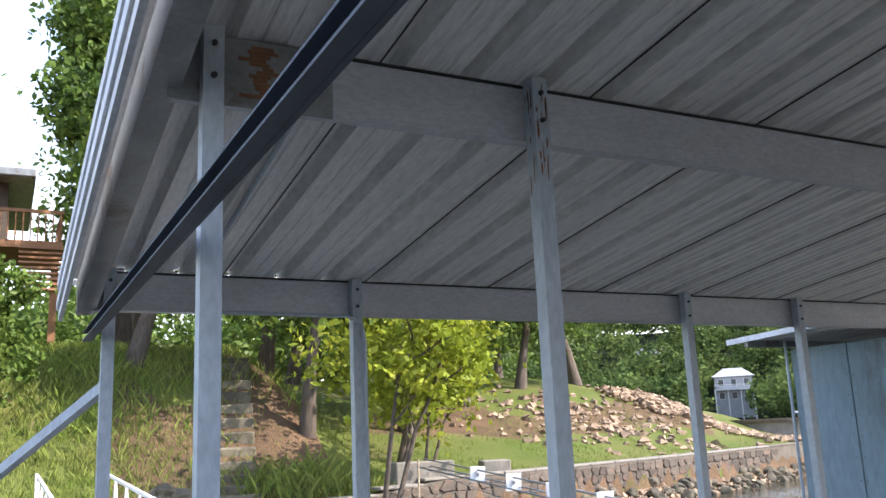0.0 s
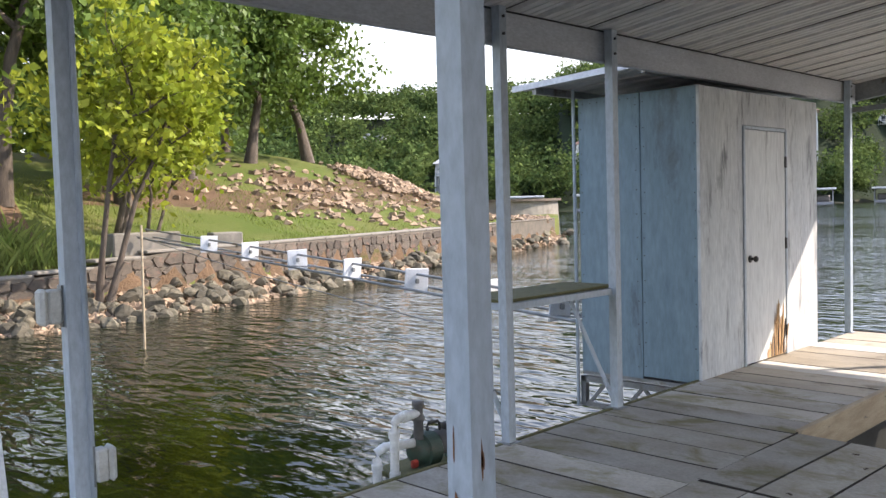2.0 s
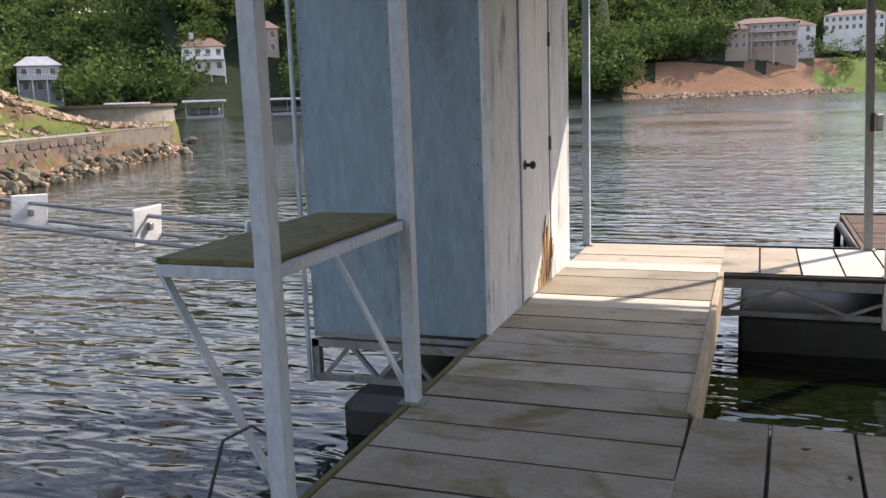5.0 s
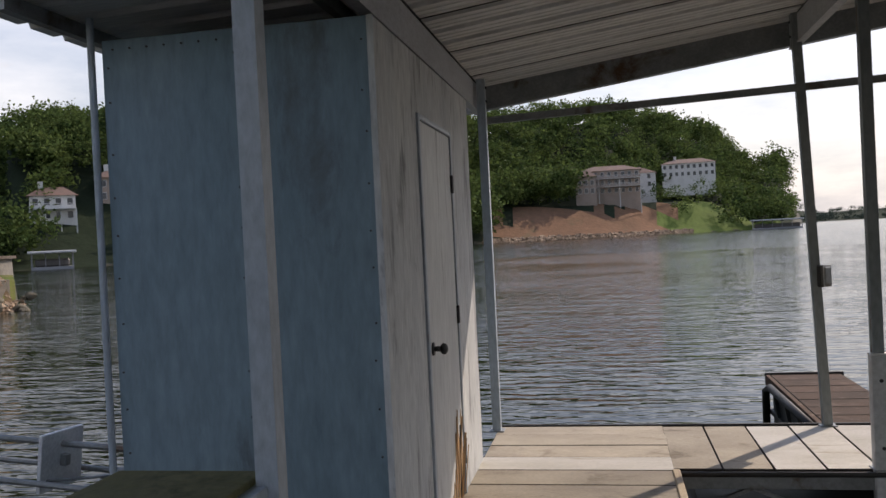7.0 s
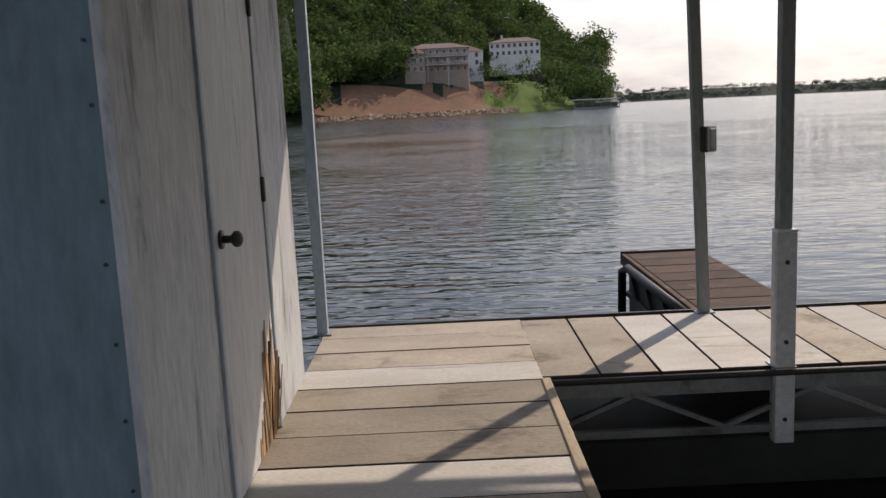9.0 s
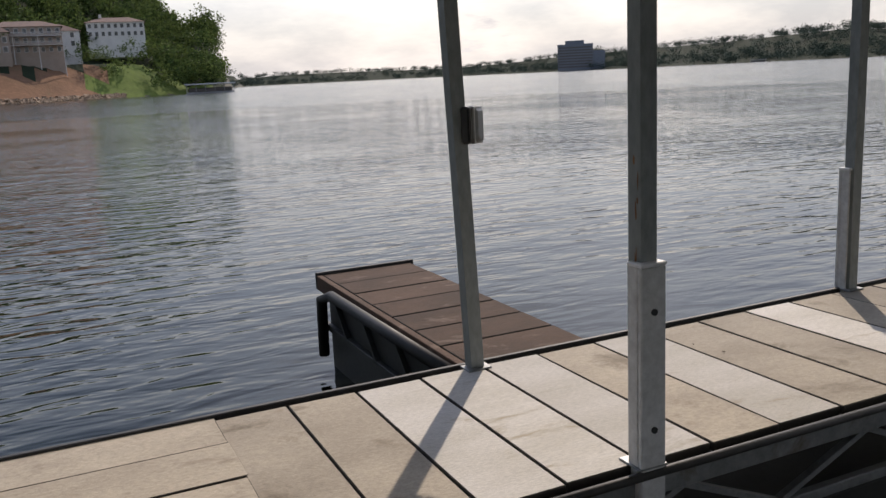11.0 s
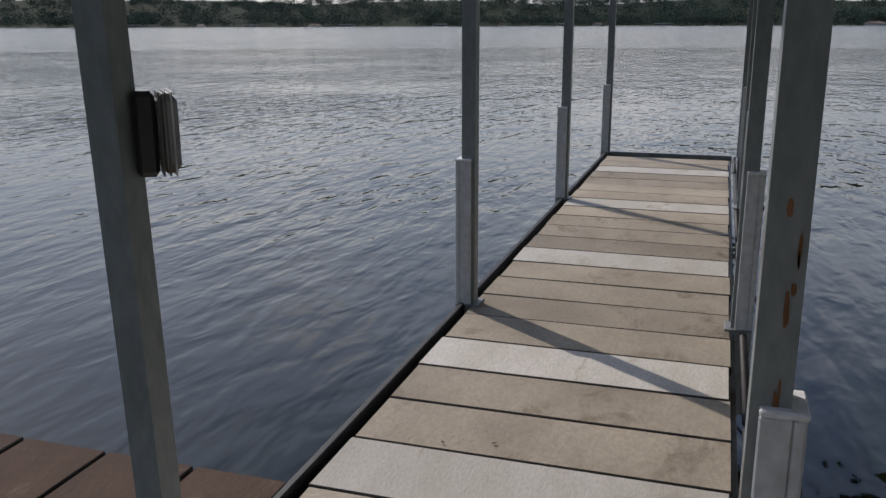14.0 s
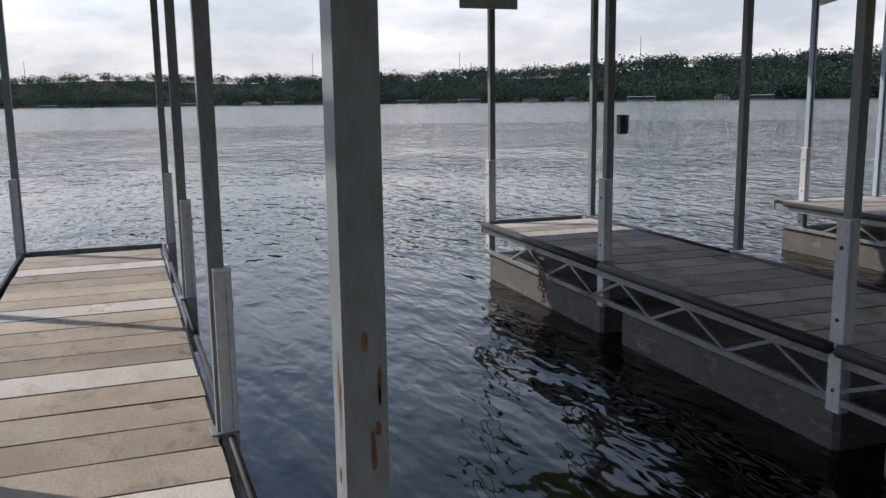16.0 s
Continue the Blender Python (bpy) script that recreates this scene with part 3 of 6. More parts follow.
while yy < Y1 - 0.01:
    prof += [(yy, 0.0), (yy + 0.055, 0.0), (yy + 0.06, 0.006), (yy + 0.075, 0.006), (yy + 0.08, 0.0), (yy + 0.13, 0.0), (yy + 0.135, 0.006), (yy + 0.15, 0.006), (yy + 0.155, 0.0),
             (yy + 0.195, 0.0), (yy + 0.206, 0.07), (yy + 0.264, 0.07)]
    yy += PITCH
prof.append((yy, 0.0))


def roof_sheet(name, x0, x1, pr, zf, lift, label):
    xs = [x0, x1]
    vs, fs = [], []
    n = len(pr)
    for x in xs:
        vs += [(x, y, zf(x) + z + lift) for y, z in pr]
    for j in range(n - 1):
        fs.append((j, j + 1, n + j + 1, n + j))
    m = len(vs)
    vs += [(x, y, z + 0.0015) for x, y, z in vs[:m]]
    fs += [tuple(m + v for v in f[::-1]) for f in fs]
    return tagged(link(name, mesh_of(name, vs, fs), M_ROOF), label, "roof", kind="structure")


roof_sheet("ceiling_west", 0.1, 5.6, prof, roof_z, 0.004, "underside of grey ribbed metal dock roof")
roof_sheet("ceiling_east", 5.6, 10.7, prof, roof_z, 0.004, "underside of grey ribbed metal dock roof")
seams = empty("roof_seam", (0, 0, 0), "thin dark lap seams between roof sheets", "seam", kind="structure")
for j in range(2, 35, 3):
    y = Y0 + PITCH * j + 0.19
    part("seam", barbm((0.13, y, roof_z(0.13)), (5.55, y, roof_z(5.55)), 0.004, 0.005), M_RUBBER, seams)

# roof edges: pale fascia, end channels, gutter of the south end
fas = empty("roof_fascia", (0, -5.32, 2.5), "pale ribbed metal fascia along the dock roof edge", "fascia", kind="structure")
bm = bmesh.new()
for j in range(5):
    add_bar(bm, (0.08, -5.345 - 0.012 * (j % 2), roof_z(0.08) - 0.19 + j * 0.055), (5.6, -5.345 - 0.012 * (j % 2), roof_z(5.6) - 0.19 + j * 0.055), 0.02, 0.057)
o = part("fascia_strip", bm, M_FASCIA)
o.parent = fas
o.matrix_parent_inverse = Matrix.Translation((0, 5.32, -2.5))
for (ya, dz) in ((4.42, -0.075), (-5.26, -0.1)):
    bm = barbm((0.13, ya, roof_z(0.13) + dz), (5.6, ya, roof_z(5.6) + dz), 0.03, 0.17)
    add_bar(bm, (0.13, ya + 0.03, roof_z(0.13) + dz - 0.09), (5.6, ya + 0.03, roof_z(5.6) + dz - 0.09), 0.09, 0.012)
    tagged(part("end_channel", bm, M_GALV), "grey steel end channel below the roof sheet", "beam", kind="structure")
    bm = barbm((10.65, ya, roof_z(10.65) + dz), (5.61, ya, roof_z(5.61) + dz), 0.03, 0.17)
    tagged(part("end_channel", bm, M_GALV), "grey steel end channel below the roof sheet", "beam", kind="structure")
tagged(part("eave_trim", barbm((0.085, -5.3, roof_z(0.08) + 0.02), (0.085, 4.55, roof_z(0.08) + 0.02), 0.02, 0.09), M_FASCIA), "pale metal trim on the low eave", "trim", kind="structure")

# cross rails between posts
def rail(name, a, b, w, h, m, label):
    th = tagged(part(name, barbm(a, b, w, h), m), label, "rail")
    return th


br = empty("brace_rail", (0, -5.2, 2.22), "dark blue-grey steel channel rail bolted across the roof posts", "rail")
part("web", barbm((0.0, 0.012, 0.03), (5.5, 0.012, -0.03), 0.012, 0.05), M_DARK, br)
part("flange", barbm((0.0, -0.006, 0.051), (5.5, -0.006, -0.009), 0.046, 0.006), M_DARK, br)
part("flange", barbm((0.0, -0.006, 0.009), (5.5, -0.006, -0.051), 0.046, 0.006), M_DARK, br)
for x in (0.31, 2.6, 4.9):
    part("bolt", barbm((x, 0.019, 0.03 - 0.0109 * x), (x, 0.03, 0.03 - 0.0109 * x), 0.02, sides=6), M_BLACK, br)
rail("tie_rail", (0.31, 4.12, 2.27), (9.9, 4.24, 2.60), 0.035, 0.05, M_GALV, "slim horizontal steel tie rail between the outer posts")
rail("knee_brace", (0.28, -5.13, 1.97), (-0.75, -5.8, 1.36), 0.05, 0.05, M_STEEL, "slanted blue-grey steel knee brace at the corner post")
bm = bmesh.new()
tube(bm, [(0.345, -3.742, 0.1), (0.345, -3.742, 2.2), (0.35, -3.76, 2.3), (0.35, -3.85, 2.345), (0.35, -4.6, 2.35), (0.36, -4.68, 2.38), (0.45, -4.7, 2.55), (2.5, -4.72, 2.83), (5.0, -4.75, 3.15)], 0.011, 8)
tagged(part("conduit", bm, M_STEEL, smooth=True), "thin grey electrical conduit running along post and beam", "conduit")


def outlet_box(x, y, z, rz, label="weathered grey weatherproof outlet box on a post"):
    th = empty("outlet_box", (x, y, z), label, "electrical box", "post boxes")
    part("body", boxbm((-0.032, -0.03, -0.065), (0.032, 0.02, 0.065), 0.008), M_LABEL, th)
    part("cover", boxbm((-0.036, -0.06, -0.07), (0.036, -0.031, 0.07), 0.012), M_LABEL, th)
    part("bracket", boxbm((-0.02, 0.021, -0.08), (0.02, 0.028, 0.08), 0.002), M_GALV, th)
    th.rotation_euler = (0, 0, radians(rz))
    return th


outlet_box(0.30, -3.84, 1.08, 0, "beige weatherproof outlet box on a blue-grey post")
outlet_box(0.34, -3.715, 0.45, 180)


def dock_light(x, y, z, rz):
    th = empty("dock_light", (x, y, z), "square dock light with pale ribbed lens on a post", "light fixture", "post lights")
    th.scale = (0.8, 0.75, 1.0)
    part("housing", boxbm((-0.042, -0.02, -0.075), (0.042, 0.03, 0.075), 0.01), M_BLACK, th)
    part("lens", boxbm((-0.048, -0.07, -0.07), (0.048, -0.022, 0.07), 0.014), M_GALV, th)
    for j in range(3):
        part("rib", boxbm((-0.051, -0.03 - 0.014 * j, -0.073), (0.051, -0.026 - 0.014 * j, 0.073)), M_BUMPER if j == 2 else M_MOTOR, th)
    th.rotation_euler = (0, 0, radians(rz))


dock_light(2.598, 4.118, 1.04, 40)
dock_light(7.45, -0.32 - 0.05, 1.08, 0)
th = empty("post_sign", (9.87, -0.28, 2.2), "plain grey sign board on a post", "sign")
part("board", boxbm((-0.012, -0.34, 0), (0.012, 0.3, 0.4), 0.004), M_BUMPER, th)

# ---- shed ----
shed = empty("dock_shed", (0, 0, 0), "weathered blue-grey plywood dock shed with peeling paint", "shed")
SX0, SX1, SY0, SY1, SZ = -0.81, 0.325, 1.02, 3.23, 2.29
DY0, DY1, DZ = 1.757, 2.523, 1.98
part("side_panel", boxbm((-0.20, SY0 - 0.0, -0.03), (SX1 - 0.004, SY0 + 0.018, SZ), 0.002), M_SHEDSIDE, shed)
part("side_panel", boxbm((SX0, SY0 - 0.006, -0.05), (-0.204, SY0 + 0.012, SZ), 0.002), M_SHEDSIDE, shed, "pale blue plywood panel")
part("back_panel", boxbm((SX0, SY0 + 0.02, -0.05), (SX0 + 0.018, SY1 - 0.02, SZ)), M_SHEDSIDE, shed)
part("end_panel", boxbm((SX0, SY1 - 0.018, -0.03), (SX1 - 0.004, SY1, SZ)), M_SHEDSIDE, shed)
part("front_panel", boxbm((SX1 - 0.018, SY0 - 0.004, 0.0), (SX1, DY0 - 0.035, SZ), 0.002), M_SHEDFRONT, shed)
part("front_panel", boxbm((SX1 - 0.018, DY1 + 0.035, 0.0), (SX1, SY1, SZ), 0.002), M_SHEDFRONT, shed)
part("front_panel", boxbm((SX1 - 0.018, DY0 - 0.034, DZ + 0.035), (SX1, DY1 + 0.034, SZ), 0.002), M_SHEDFRONT, shed)
part("floor_panel", boxbm((SX0, SY0, -0.08), (SX1 - 0.02, SY1, -0.05)), M_GALV, shed)
bm = boxbm((SX1 - 0.03, DY0 - 0.034, 0.0), (SX1 + 0.012, DY0 - 0.004, DZ + 0.03), 0.003)
add_box(bm, (SX1 - 0.03, DY1 + 0.004, 0.0), (SX1 + 0.012, DY1 + 0.034, DZ + 0.03), 0.003)
add_box(bm, (SX1 - 0.03, DY0 - 0.003, DZ + 0.004), (SX1 + 0.012, DY1 + 0.003, DZ + 0.03), 0.003)
part("door_frame", bm, M_STEEL, shed)
door = part("door", boxbm((SX1 - 0.03, DY0, 0.012), (SX1 + 0.004, DY1, DZ), 0.002), M_DOOR, shed, "pale grey door with rotted lower edge")
part("door_gap", boxbm((SX1 - 0.028, DY0 - 0.0038, 0.012), (SX1 + 0.0065, DY0 + 0.005, DZ)), M_BLACK, door)
bm = barbm((SX1 + 0.004, DY0 + 0.075, 0.9), (SX1 + 0.012, DY0 + 0.075, 0.9), 0.062, sides=20)
add_bar(bm, (SX1 + 0.012, DY0 + 0.075, 0.9), (SX1 + 0.045, DY0 + 0.075, 0.9), 0.026, sides=16)
bmesh.ops.create_uvsphere(bm, u_segments=18, v_segments=12, radius=0.027, matrix=Matrix.Translation((SX1 + 0.058, DY0 + 0.075, 0.9)) @ Matrix.Diagonal((0.75, 1, 1, 1)))
part("knob", bm, M_BLACK, door, "black door knob", True)
for z in (0.22, 1.0, 1.72):
    part("hinge", boxbm((SX1 + 0.004, DY1 - 0.012, z - 0.05), (SX1 + 0.02, DY1 + 0.012, z + 0.05), 0.004), M_BLACK, door)
# peeled triangle at the door foot, as splintered strips
rnd = random.Random(4)
for j in range(15):
    y = DY0 + 0.40 + j * 0.0225
    h = (0.12 + 0.42 * (j / 14) ** 1.3) * rnd.uniform(0.75, 1.1) + (0.12 if 5 < j < 10 else 0)
    bm = bmesh.new()
    w = 0.013
    x0, x1 = SX1 + 0.0045, SX1 + 0.0065 + rnd.uniform(0, 0.004)
    vs = [bm.verts.new(p) for p in ((x1, y - w, 0.014), (x1, y + w, 0.014), (x1, y + w * 0.9, h * 0.7), (x1, y + rnd.uniform(-w, w), h), (x1, y - w * 0.9, h * 0.6))]
    f = bm.faces.new(vs)
    e = bmesh.ops.extrude_face_region(bm, geom=[f])
    for v in e["geom"]:
        if isinstance(v, bmesh.types.BMVert):
            v.co.x = x0
    bmesh.ops.recalc_face_normals(bm, faces=bm.faces)
    part("splinter", bm, M_ROT if rnd.random() < 0.85 else M_BLACK, door)
for j in range(5):
    y = DY1 - 0.02 - 0.05 * j
    part("splinter", barbm((SX1 + 0.008, y, 0.02), (SX1 + 0.03 + rnd.uniform(0, 0.02), y + rnd.uniform(-0.05, 0.02), 0.28 + 0.05 * j), 0.012, 0.004), M_BLACK if j % 2 else M_ROT, door)
part("corner_trim", boxbm((SX1 - 0.02, SY0 - 0.012, 0.0), (SX1 + 0.006, SY0 - 0.004, SZ)), M_SHEDFRONT, shed)
screw_me = None
for y, xs in ((SY0 - 0.004, (-0.78, -0.235, -0.17, 0.28)),):
    for x in xs:
        for j in range(13):
            z = 0.06 + j * 0.178
            if screw_me is None:
                o = part("screw", barbm((0, 0, 0), (0, -0.005, 0), 0.009, sides=6), M_BLACK, shed)
                screw_me = o.data
            else:
                o = link("screw", screw_me, None, shed)
            o.location = (x + rnd.uniform(-0.006, 0.006), y - (0.005 if x < -0.2 else 0), z + rnd.uniform(-0.02, 0.02))
for j in range(8):
    o = link("screw", screw_me, None, shed)
    o.location = (-0.76 + 0.075 * j, SY0 - 0.008, SZ - 0.04)
# frame and float that carry the shed
fr = shed
for y in (SY0 + 0.02, SY1 - 0.05):
    part("chord", barbm((SX0 - 0.02, y, -0.12), (0.32, y, -0.12), 0.05, 0.05), M_GALV, fr)
    part("chord", barbm((SX0 - 0.02, y, -0.34), (0.32, y, -0.34), 0.04, 0.04), M_GALV, fr)
    part("strut", barbm((SX0, y, -0.36), (SX0, y, -0.1), 0.05, 0.05), M_GALV, fr)
    for j in range(3):
        xa = SX0 + 0.05 + 0.36 * j
        part("strut", barbm((xa, y, -0.33), (xa + 0.18, y, -0.13), 0.025, 0.025), M_GALV, fr)
        part("strut", barbm((xa + 0.18, y, -0.13), (xa + 0.36, y, -0.33), 0.025, 0.025), M_GALV, fr)
tagged(part("float", boxbm((SX0 + 0.25, SY0 - 0.22, -0.95), (0.27, SY1 - 0.06, -0.37), 0.08), M_BLACKFLOAT), "black plastic dock float below the shed", "float", "dock floats")

# shed roof: ribbed sheet on two purlins, open corner post
p2 = []
yy = 0.6
while yy < 3.7:
    p2 += [(yy, 0.0), (yy + 0.15, 0.0), (yy + 0.17, 0.028), (yy + 0.21, 0.028), (yy + 0.23, 0.0)]
    yy += 0.23
p2.append((yy, 0))


def shed_roof_z(x):
    return 2.335 + 0.045 * (x + 1.12)


roof_sheet("shed_roof", -1.16, 0.22, p2, shed_roof_z, 0.05, "ribbed metal lean-to roof over the shed")
tagged(part("shed_fascia", barbm((-1.17, 0.585, shed_roof_z(-1.17) + 0.055), (0.22, 0.585, shed_roof_z(0.22) + 0.055), 0.02, 0.05), M_FASCIA), "pale metal edge of the shed roof", "trim", kind="structure")
for x in (-0.95, 0.1):
    tagged(part("purlin", barbm((x, 0.6, shed_roof_z(x) + 0.015), (x, 3.7, shed_roof_z(x) + 0.015), 0.04, 0.06), M_GALV), "dark steel purlin below the shed roof", "purlin", kind="structure")
th = empty("shed_post", (SX0 - 0.03, SY0 - 0.035, -0.36), "slim grey steel corner post of the shed", "post")
part("shaft", barbm((0, 0, 0), (0, 0, shed_roof_z(SX0) + 0.39), 0.03, sides=10), M_STEEL, th)
part("base_plate", boxbm((-0.03, -0.03, 0), (0.03, 0.03, 0.008), 0.002), M_GALV, th)

# ---- docks: frames, floats, boards ----
def board_mesh(name, w, l, t=0.034, bev=0.003):
    """A deck board w wide along x and l long along y, its top at z = 0."""
    bm = boxbm((-w / 2, -l / 2, -t), (w / 2, l / 2, 0), bev)
    bm.normal_update()
    # every face but the top takes the near-black edge, so gap shade is painted
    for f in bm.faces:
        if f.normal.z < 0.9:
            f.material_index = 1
    me = bpy.data.meshes.new(name)
    bm.to_mesh(me)
    bm.free()
    return me


def truss_side(th, x0, x1, y, step, light=True):
    m = M_GALV if light else M_GALV
    part("top_chord", boxbm((x0, y - 0.02, -0.115), (x1, y + 0.02, -0.04), 0.003), m, th)
    part("bottom_chord", boxbm((x0, y - 0.018, -0.325), (x1, y + 0.018, -0.285), 0.003), m, th)
    n = int((x1 - x0) / step)
    for j in range(n):
        xa = x0 + j * step
        part("strut", barbm((xa, y, -0.29), (xa + step / 2, y, -0.11), 0.028, 0.022), m, th)
        part("strut", barbm((xa + step / 2, y, -0.11), (xa + step, y, -0.29), 0.028, 0.022), m, th)


def finger(name, ox, oy, tilt, length, width, boards, label, pale=(), floats=M_FLOAT, boards_alt=None, fender=0.034, pitch=0.305, first=0, first_pitch=0.305):
    """A finger dock that runs along its own x from (ox, oy); y grows from its south edge."""
    th = empty(name, (ox, oy, 0), label, "dock", kind="structure")
    th.rotation_euler = (0, 0, radians(tilt))
    truss_side(th, 0.02, length - 0.02, 0.03, 0.86)
    truss_side(th, 0.02, length - 0.02, width - 0.03, 0.86)
    for j in range(int(length / 1.2) + 1):
        part("joist", boxbm((0.05 + j * 1.2, 0.052, -0.11), (0.10 + j * 1.2, width - 0.052, -0.04)), M_GALV, th)
    part("end_channel", boxbm((length - 0.018, 0.0, -0.12), (length + 0.02, width, 0.004), 0.003), M_GALV, th)
    segs = [(0.15, 3.1), (3.4, 5.65), (5.95, length - 0.1)]
    for a, b in segs:
        bm = boxbm((a, 0.05, -1.0), (b, width - 0.05, -0.33), 0.03)
        f = part("float", bm, floats, th, "stained concrete-skinned dock float")
    for y in (-0.02, width + 0.02):
        bm = bmesh.new()
        a = 0.9 if fender > 0.03 else 0.03
        while a < length - 0.2:
            b = min(a + 2.45, length)
            tube(bm, [(a, y, -0.02), ((a + b) / 2, y, -0.018), (b, y, -0.02)], fender, 8)
            a = b + 0.06
        part("edge_fender", bm, M_RUBBER, th, "black rubber edge fender", True)
    # added black sheet under the boards, stands for the shade in the gaps
    part("underlay", boxbm((0.03, 0.06, -0.039), (length - 0.03, width - 0.06, -0.036)), M_RUBBER, th)
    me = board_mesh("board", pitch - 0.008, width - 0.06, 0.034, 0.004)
    me2 = me.copy()
    me3 = me.copy()
    n = first + int((length - first * first_pitch) / pitch)
    for j in range(n):
        m, mesh = boards, me
        if j in pale:
            m, mesh = M_PALE, me2
        elif boards_alt and j % 7 == 3:
            m, mesh = boards_alt, me3
        o = link("board", mesh, m, th)
        at = (j + 0.5) * first_pitch if j < first else first * first_pitch + (j - first + 0.5) * pitch
        if j < first:
            o.scale.x = first_pitch / pitch
        o.location = (at + 0.003, width / 2 + 0.004 * math.sin(j * 2.3), 0.0015 * math.sin(j * 5.1))
        o.rotation_euler = (0.001 * math.sin(j * 3.3), 0.002 * math.sin(j * 1.7), 0.002 * math.sin(j * 4.1))
    return th


finger("finger_dock_north", 1.478, 3.02, 0.0, 8.46, 1.17, M_BOARD, "outer finger dock with sun-bleached wooden boards", pale=(2, 3, 4, 6, 9, 14, 19, 24), floats=M_BLACKFLOAT, fender=0.016, pitch=0.3058, first=5, first_pitch=0.2865)
f2 = finger("finger_dock_middle", 1.463, -1.175, -1.9, 8.5, 1.2, M_SHADE, "middle finger dock with grey boards and concrete floats", pale=(24, 26), boards_alt=M_SHADE)
finger("finger_dock_south", 1.5, -5.75, -2.0, 8.6, 1.75, M_SHADE, "shaded finger dock with grey boards")

# main walkway, boards across it
wk = empty("main_walkway", (0, 0, 0), "main dock walkway with weathered grey boards", "dock", kind="structure")
for x in (0.36, 1.455):
    part("stringer", boxbm((x - 0.02, -5.75, -0.24), (x + 0.02, 4.17, -0.037), 0.003), M_TIMBER if x > 1 else M_GALV, wk)
part("edge_board", boxbm((1.478, 0.02, -0.20), (1.52, 3.0, 0.012), 0.004), M_TIMBER, wk, "pale timber edge board of the slip")
part("edge_strip", boxbm((0.285, -5.75, -0.09), (0.312, 1.0, 0.006), 0.003), M_ALGAE, wk, "mossy timber edge strip")
for j, y in enumerate((-4.6, -1.6, 1.7)):
    part("float", boxbm((0.4, y - 1.15, -1.0), (1.42, y + 1.15, -0.25), 0.04), M_BLACKFLOAT if j == 2 else M_FLOAT, wk)
# same added black sheet below the walkway boards for dark gaps
part("underlay", boxbm((0.39, -5.7, -0.041), (1.43, 4.15, -0.0365)), M_RUBBER, wk)
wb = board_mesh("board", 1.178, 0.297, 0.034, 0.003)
wb2, wb3 = wb.copy(), wb.copy()
for j in range(33):
    y = -5.665 + j * 0.3045
    lit = y > 1.3
    mesh, m = (wb2, M_BOARD) if lit else (wb, M_SHADE)
    if lit and j % 4 == 1:
        mesh, m = wb3, M_PALE
    o = link("board", mesh, m, wk)
    o.location = (0.905 + 0.003 * math.sin(j * 2.1), y, 0.0015 * math.sin(j * 3.7))
    o.rotation_euler = (0.002 * math.sin(j * 1.3), 0, 0.002 * math.sin(j * 2.9))
part("end_trim", boxbm((0.3, 4.192, -0.12), (9.9, 4.215, 0.01), 0.003), M_RUBBER, wk, "dark edge trim along the outer side")


def gusset(name, sy, y0):
    """Triangular corner deck between walkway and finger; boards run along y, cut on the slant."""
    th = empty(name, (1.475, y0, 0), "triangular corner deck with grey boards and black edge", "dock", kind="structure")
    L = 1.42
    for j in range(5):
        x0, x1 = j * 0.29, min(j * 0.29 + 0.284, L - 0.01)
        if x0 >= L - 0.02:
            break
        ya, yb = (L - x0) * sy, (L - x1) * sy
        bm = bmesh.new()
        v = [bm.verts.new(p) for p in ((x0, 0.006 * sy, 0), (x1, 0.006 * sy, 0), (x1, yb, 0), (x0, ya, 0))]
        f = bm.faces.new(v)
        e = bmesh.ops.extrude_face_region(bm, geom=[f])
        for g in e["geom"]:
            if isinstance(g, bmesh.types.BMVert):
                g.co.z = -0.034
        bmesh.ops.recalc_face_normals(bm, faces=bm.faces)
        bm.normal_update()
        # cut boards get the same painted gap shade on sides and underside
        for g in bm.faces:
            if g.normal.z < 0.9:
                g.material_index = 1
        part("board", bm, M_SHADE, th)
    part("edge_fender", barbm((-0.01, (L + 0.03) * sy, -0.02), (L + 0.02, 0.0, -0.02), 0.05, 0.05), M_RUBBER, th, "black rubber edge fender")
    part("edge_beam", barbm((0.0, (L - 0.03) * sy, -0.11), (L - 0.03, 0.0, -0.11), 0.04, 0.12), M_TIMBER, th)
    return th


gusset("corner_deck", -1, -1.178)
gusset("corner_deck", 1, -3.99)

# swim platform beyond the outer walkway
sp = empty("swim_platform", (2.58, 4.215, 0), "brown-boarded swim platform with black side fender", "platform", kind="structure")
spb = board_mesh("board", 0.62, 0.289, 0.034, 0.004)
for j in range(7):
    o = link("board", spb, M_BROWN, sp)
    o.location = (0.335, 0.155 + j * 0.302, -0.004 + 0.0015 * math.sin(j * 3))
part("side_chord", boxbm((-0.02, 0.0, -0.10), (0.02, 2.13, -0.005), 0.003), M_BROWN, sp)
part("side_chord", boxbm((0.645, 0.0, -0.10), (0.665, 2.13, -0.03), 0.003), M_BROWN, sp)
part("end_chord", boxbm((-0.02, 2.131, -0.10), (0.675, 2.16, 0.012), 0.003), M_RUBBER, sp)
part("bottom_chord", boxbm((-0.015, 0.0, -0.34), (0.02, 2.13, -0.30), 0.003), M_BLACKFLOAT, sp)
bm = bmesh.new()
tube(bm, [(-0.04, 0.02, -0.05), (-0.045, 1.0, -0.055), (-0.045, 1.75, -0.06), (-0.05, 1.95, -0.12), (-0.05, 1.98, -0.5)], 0.035, 10)
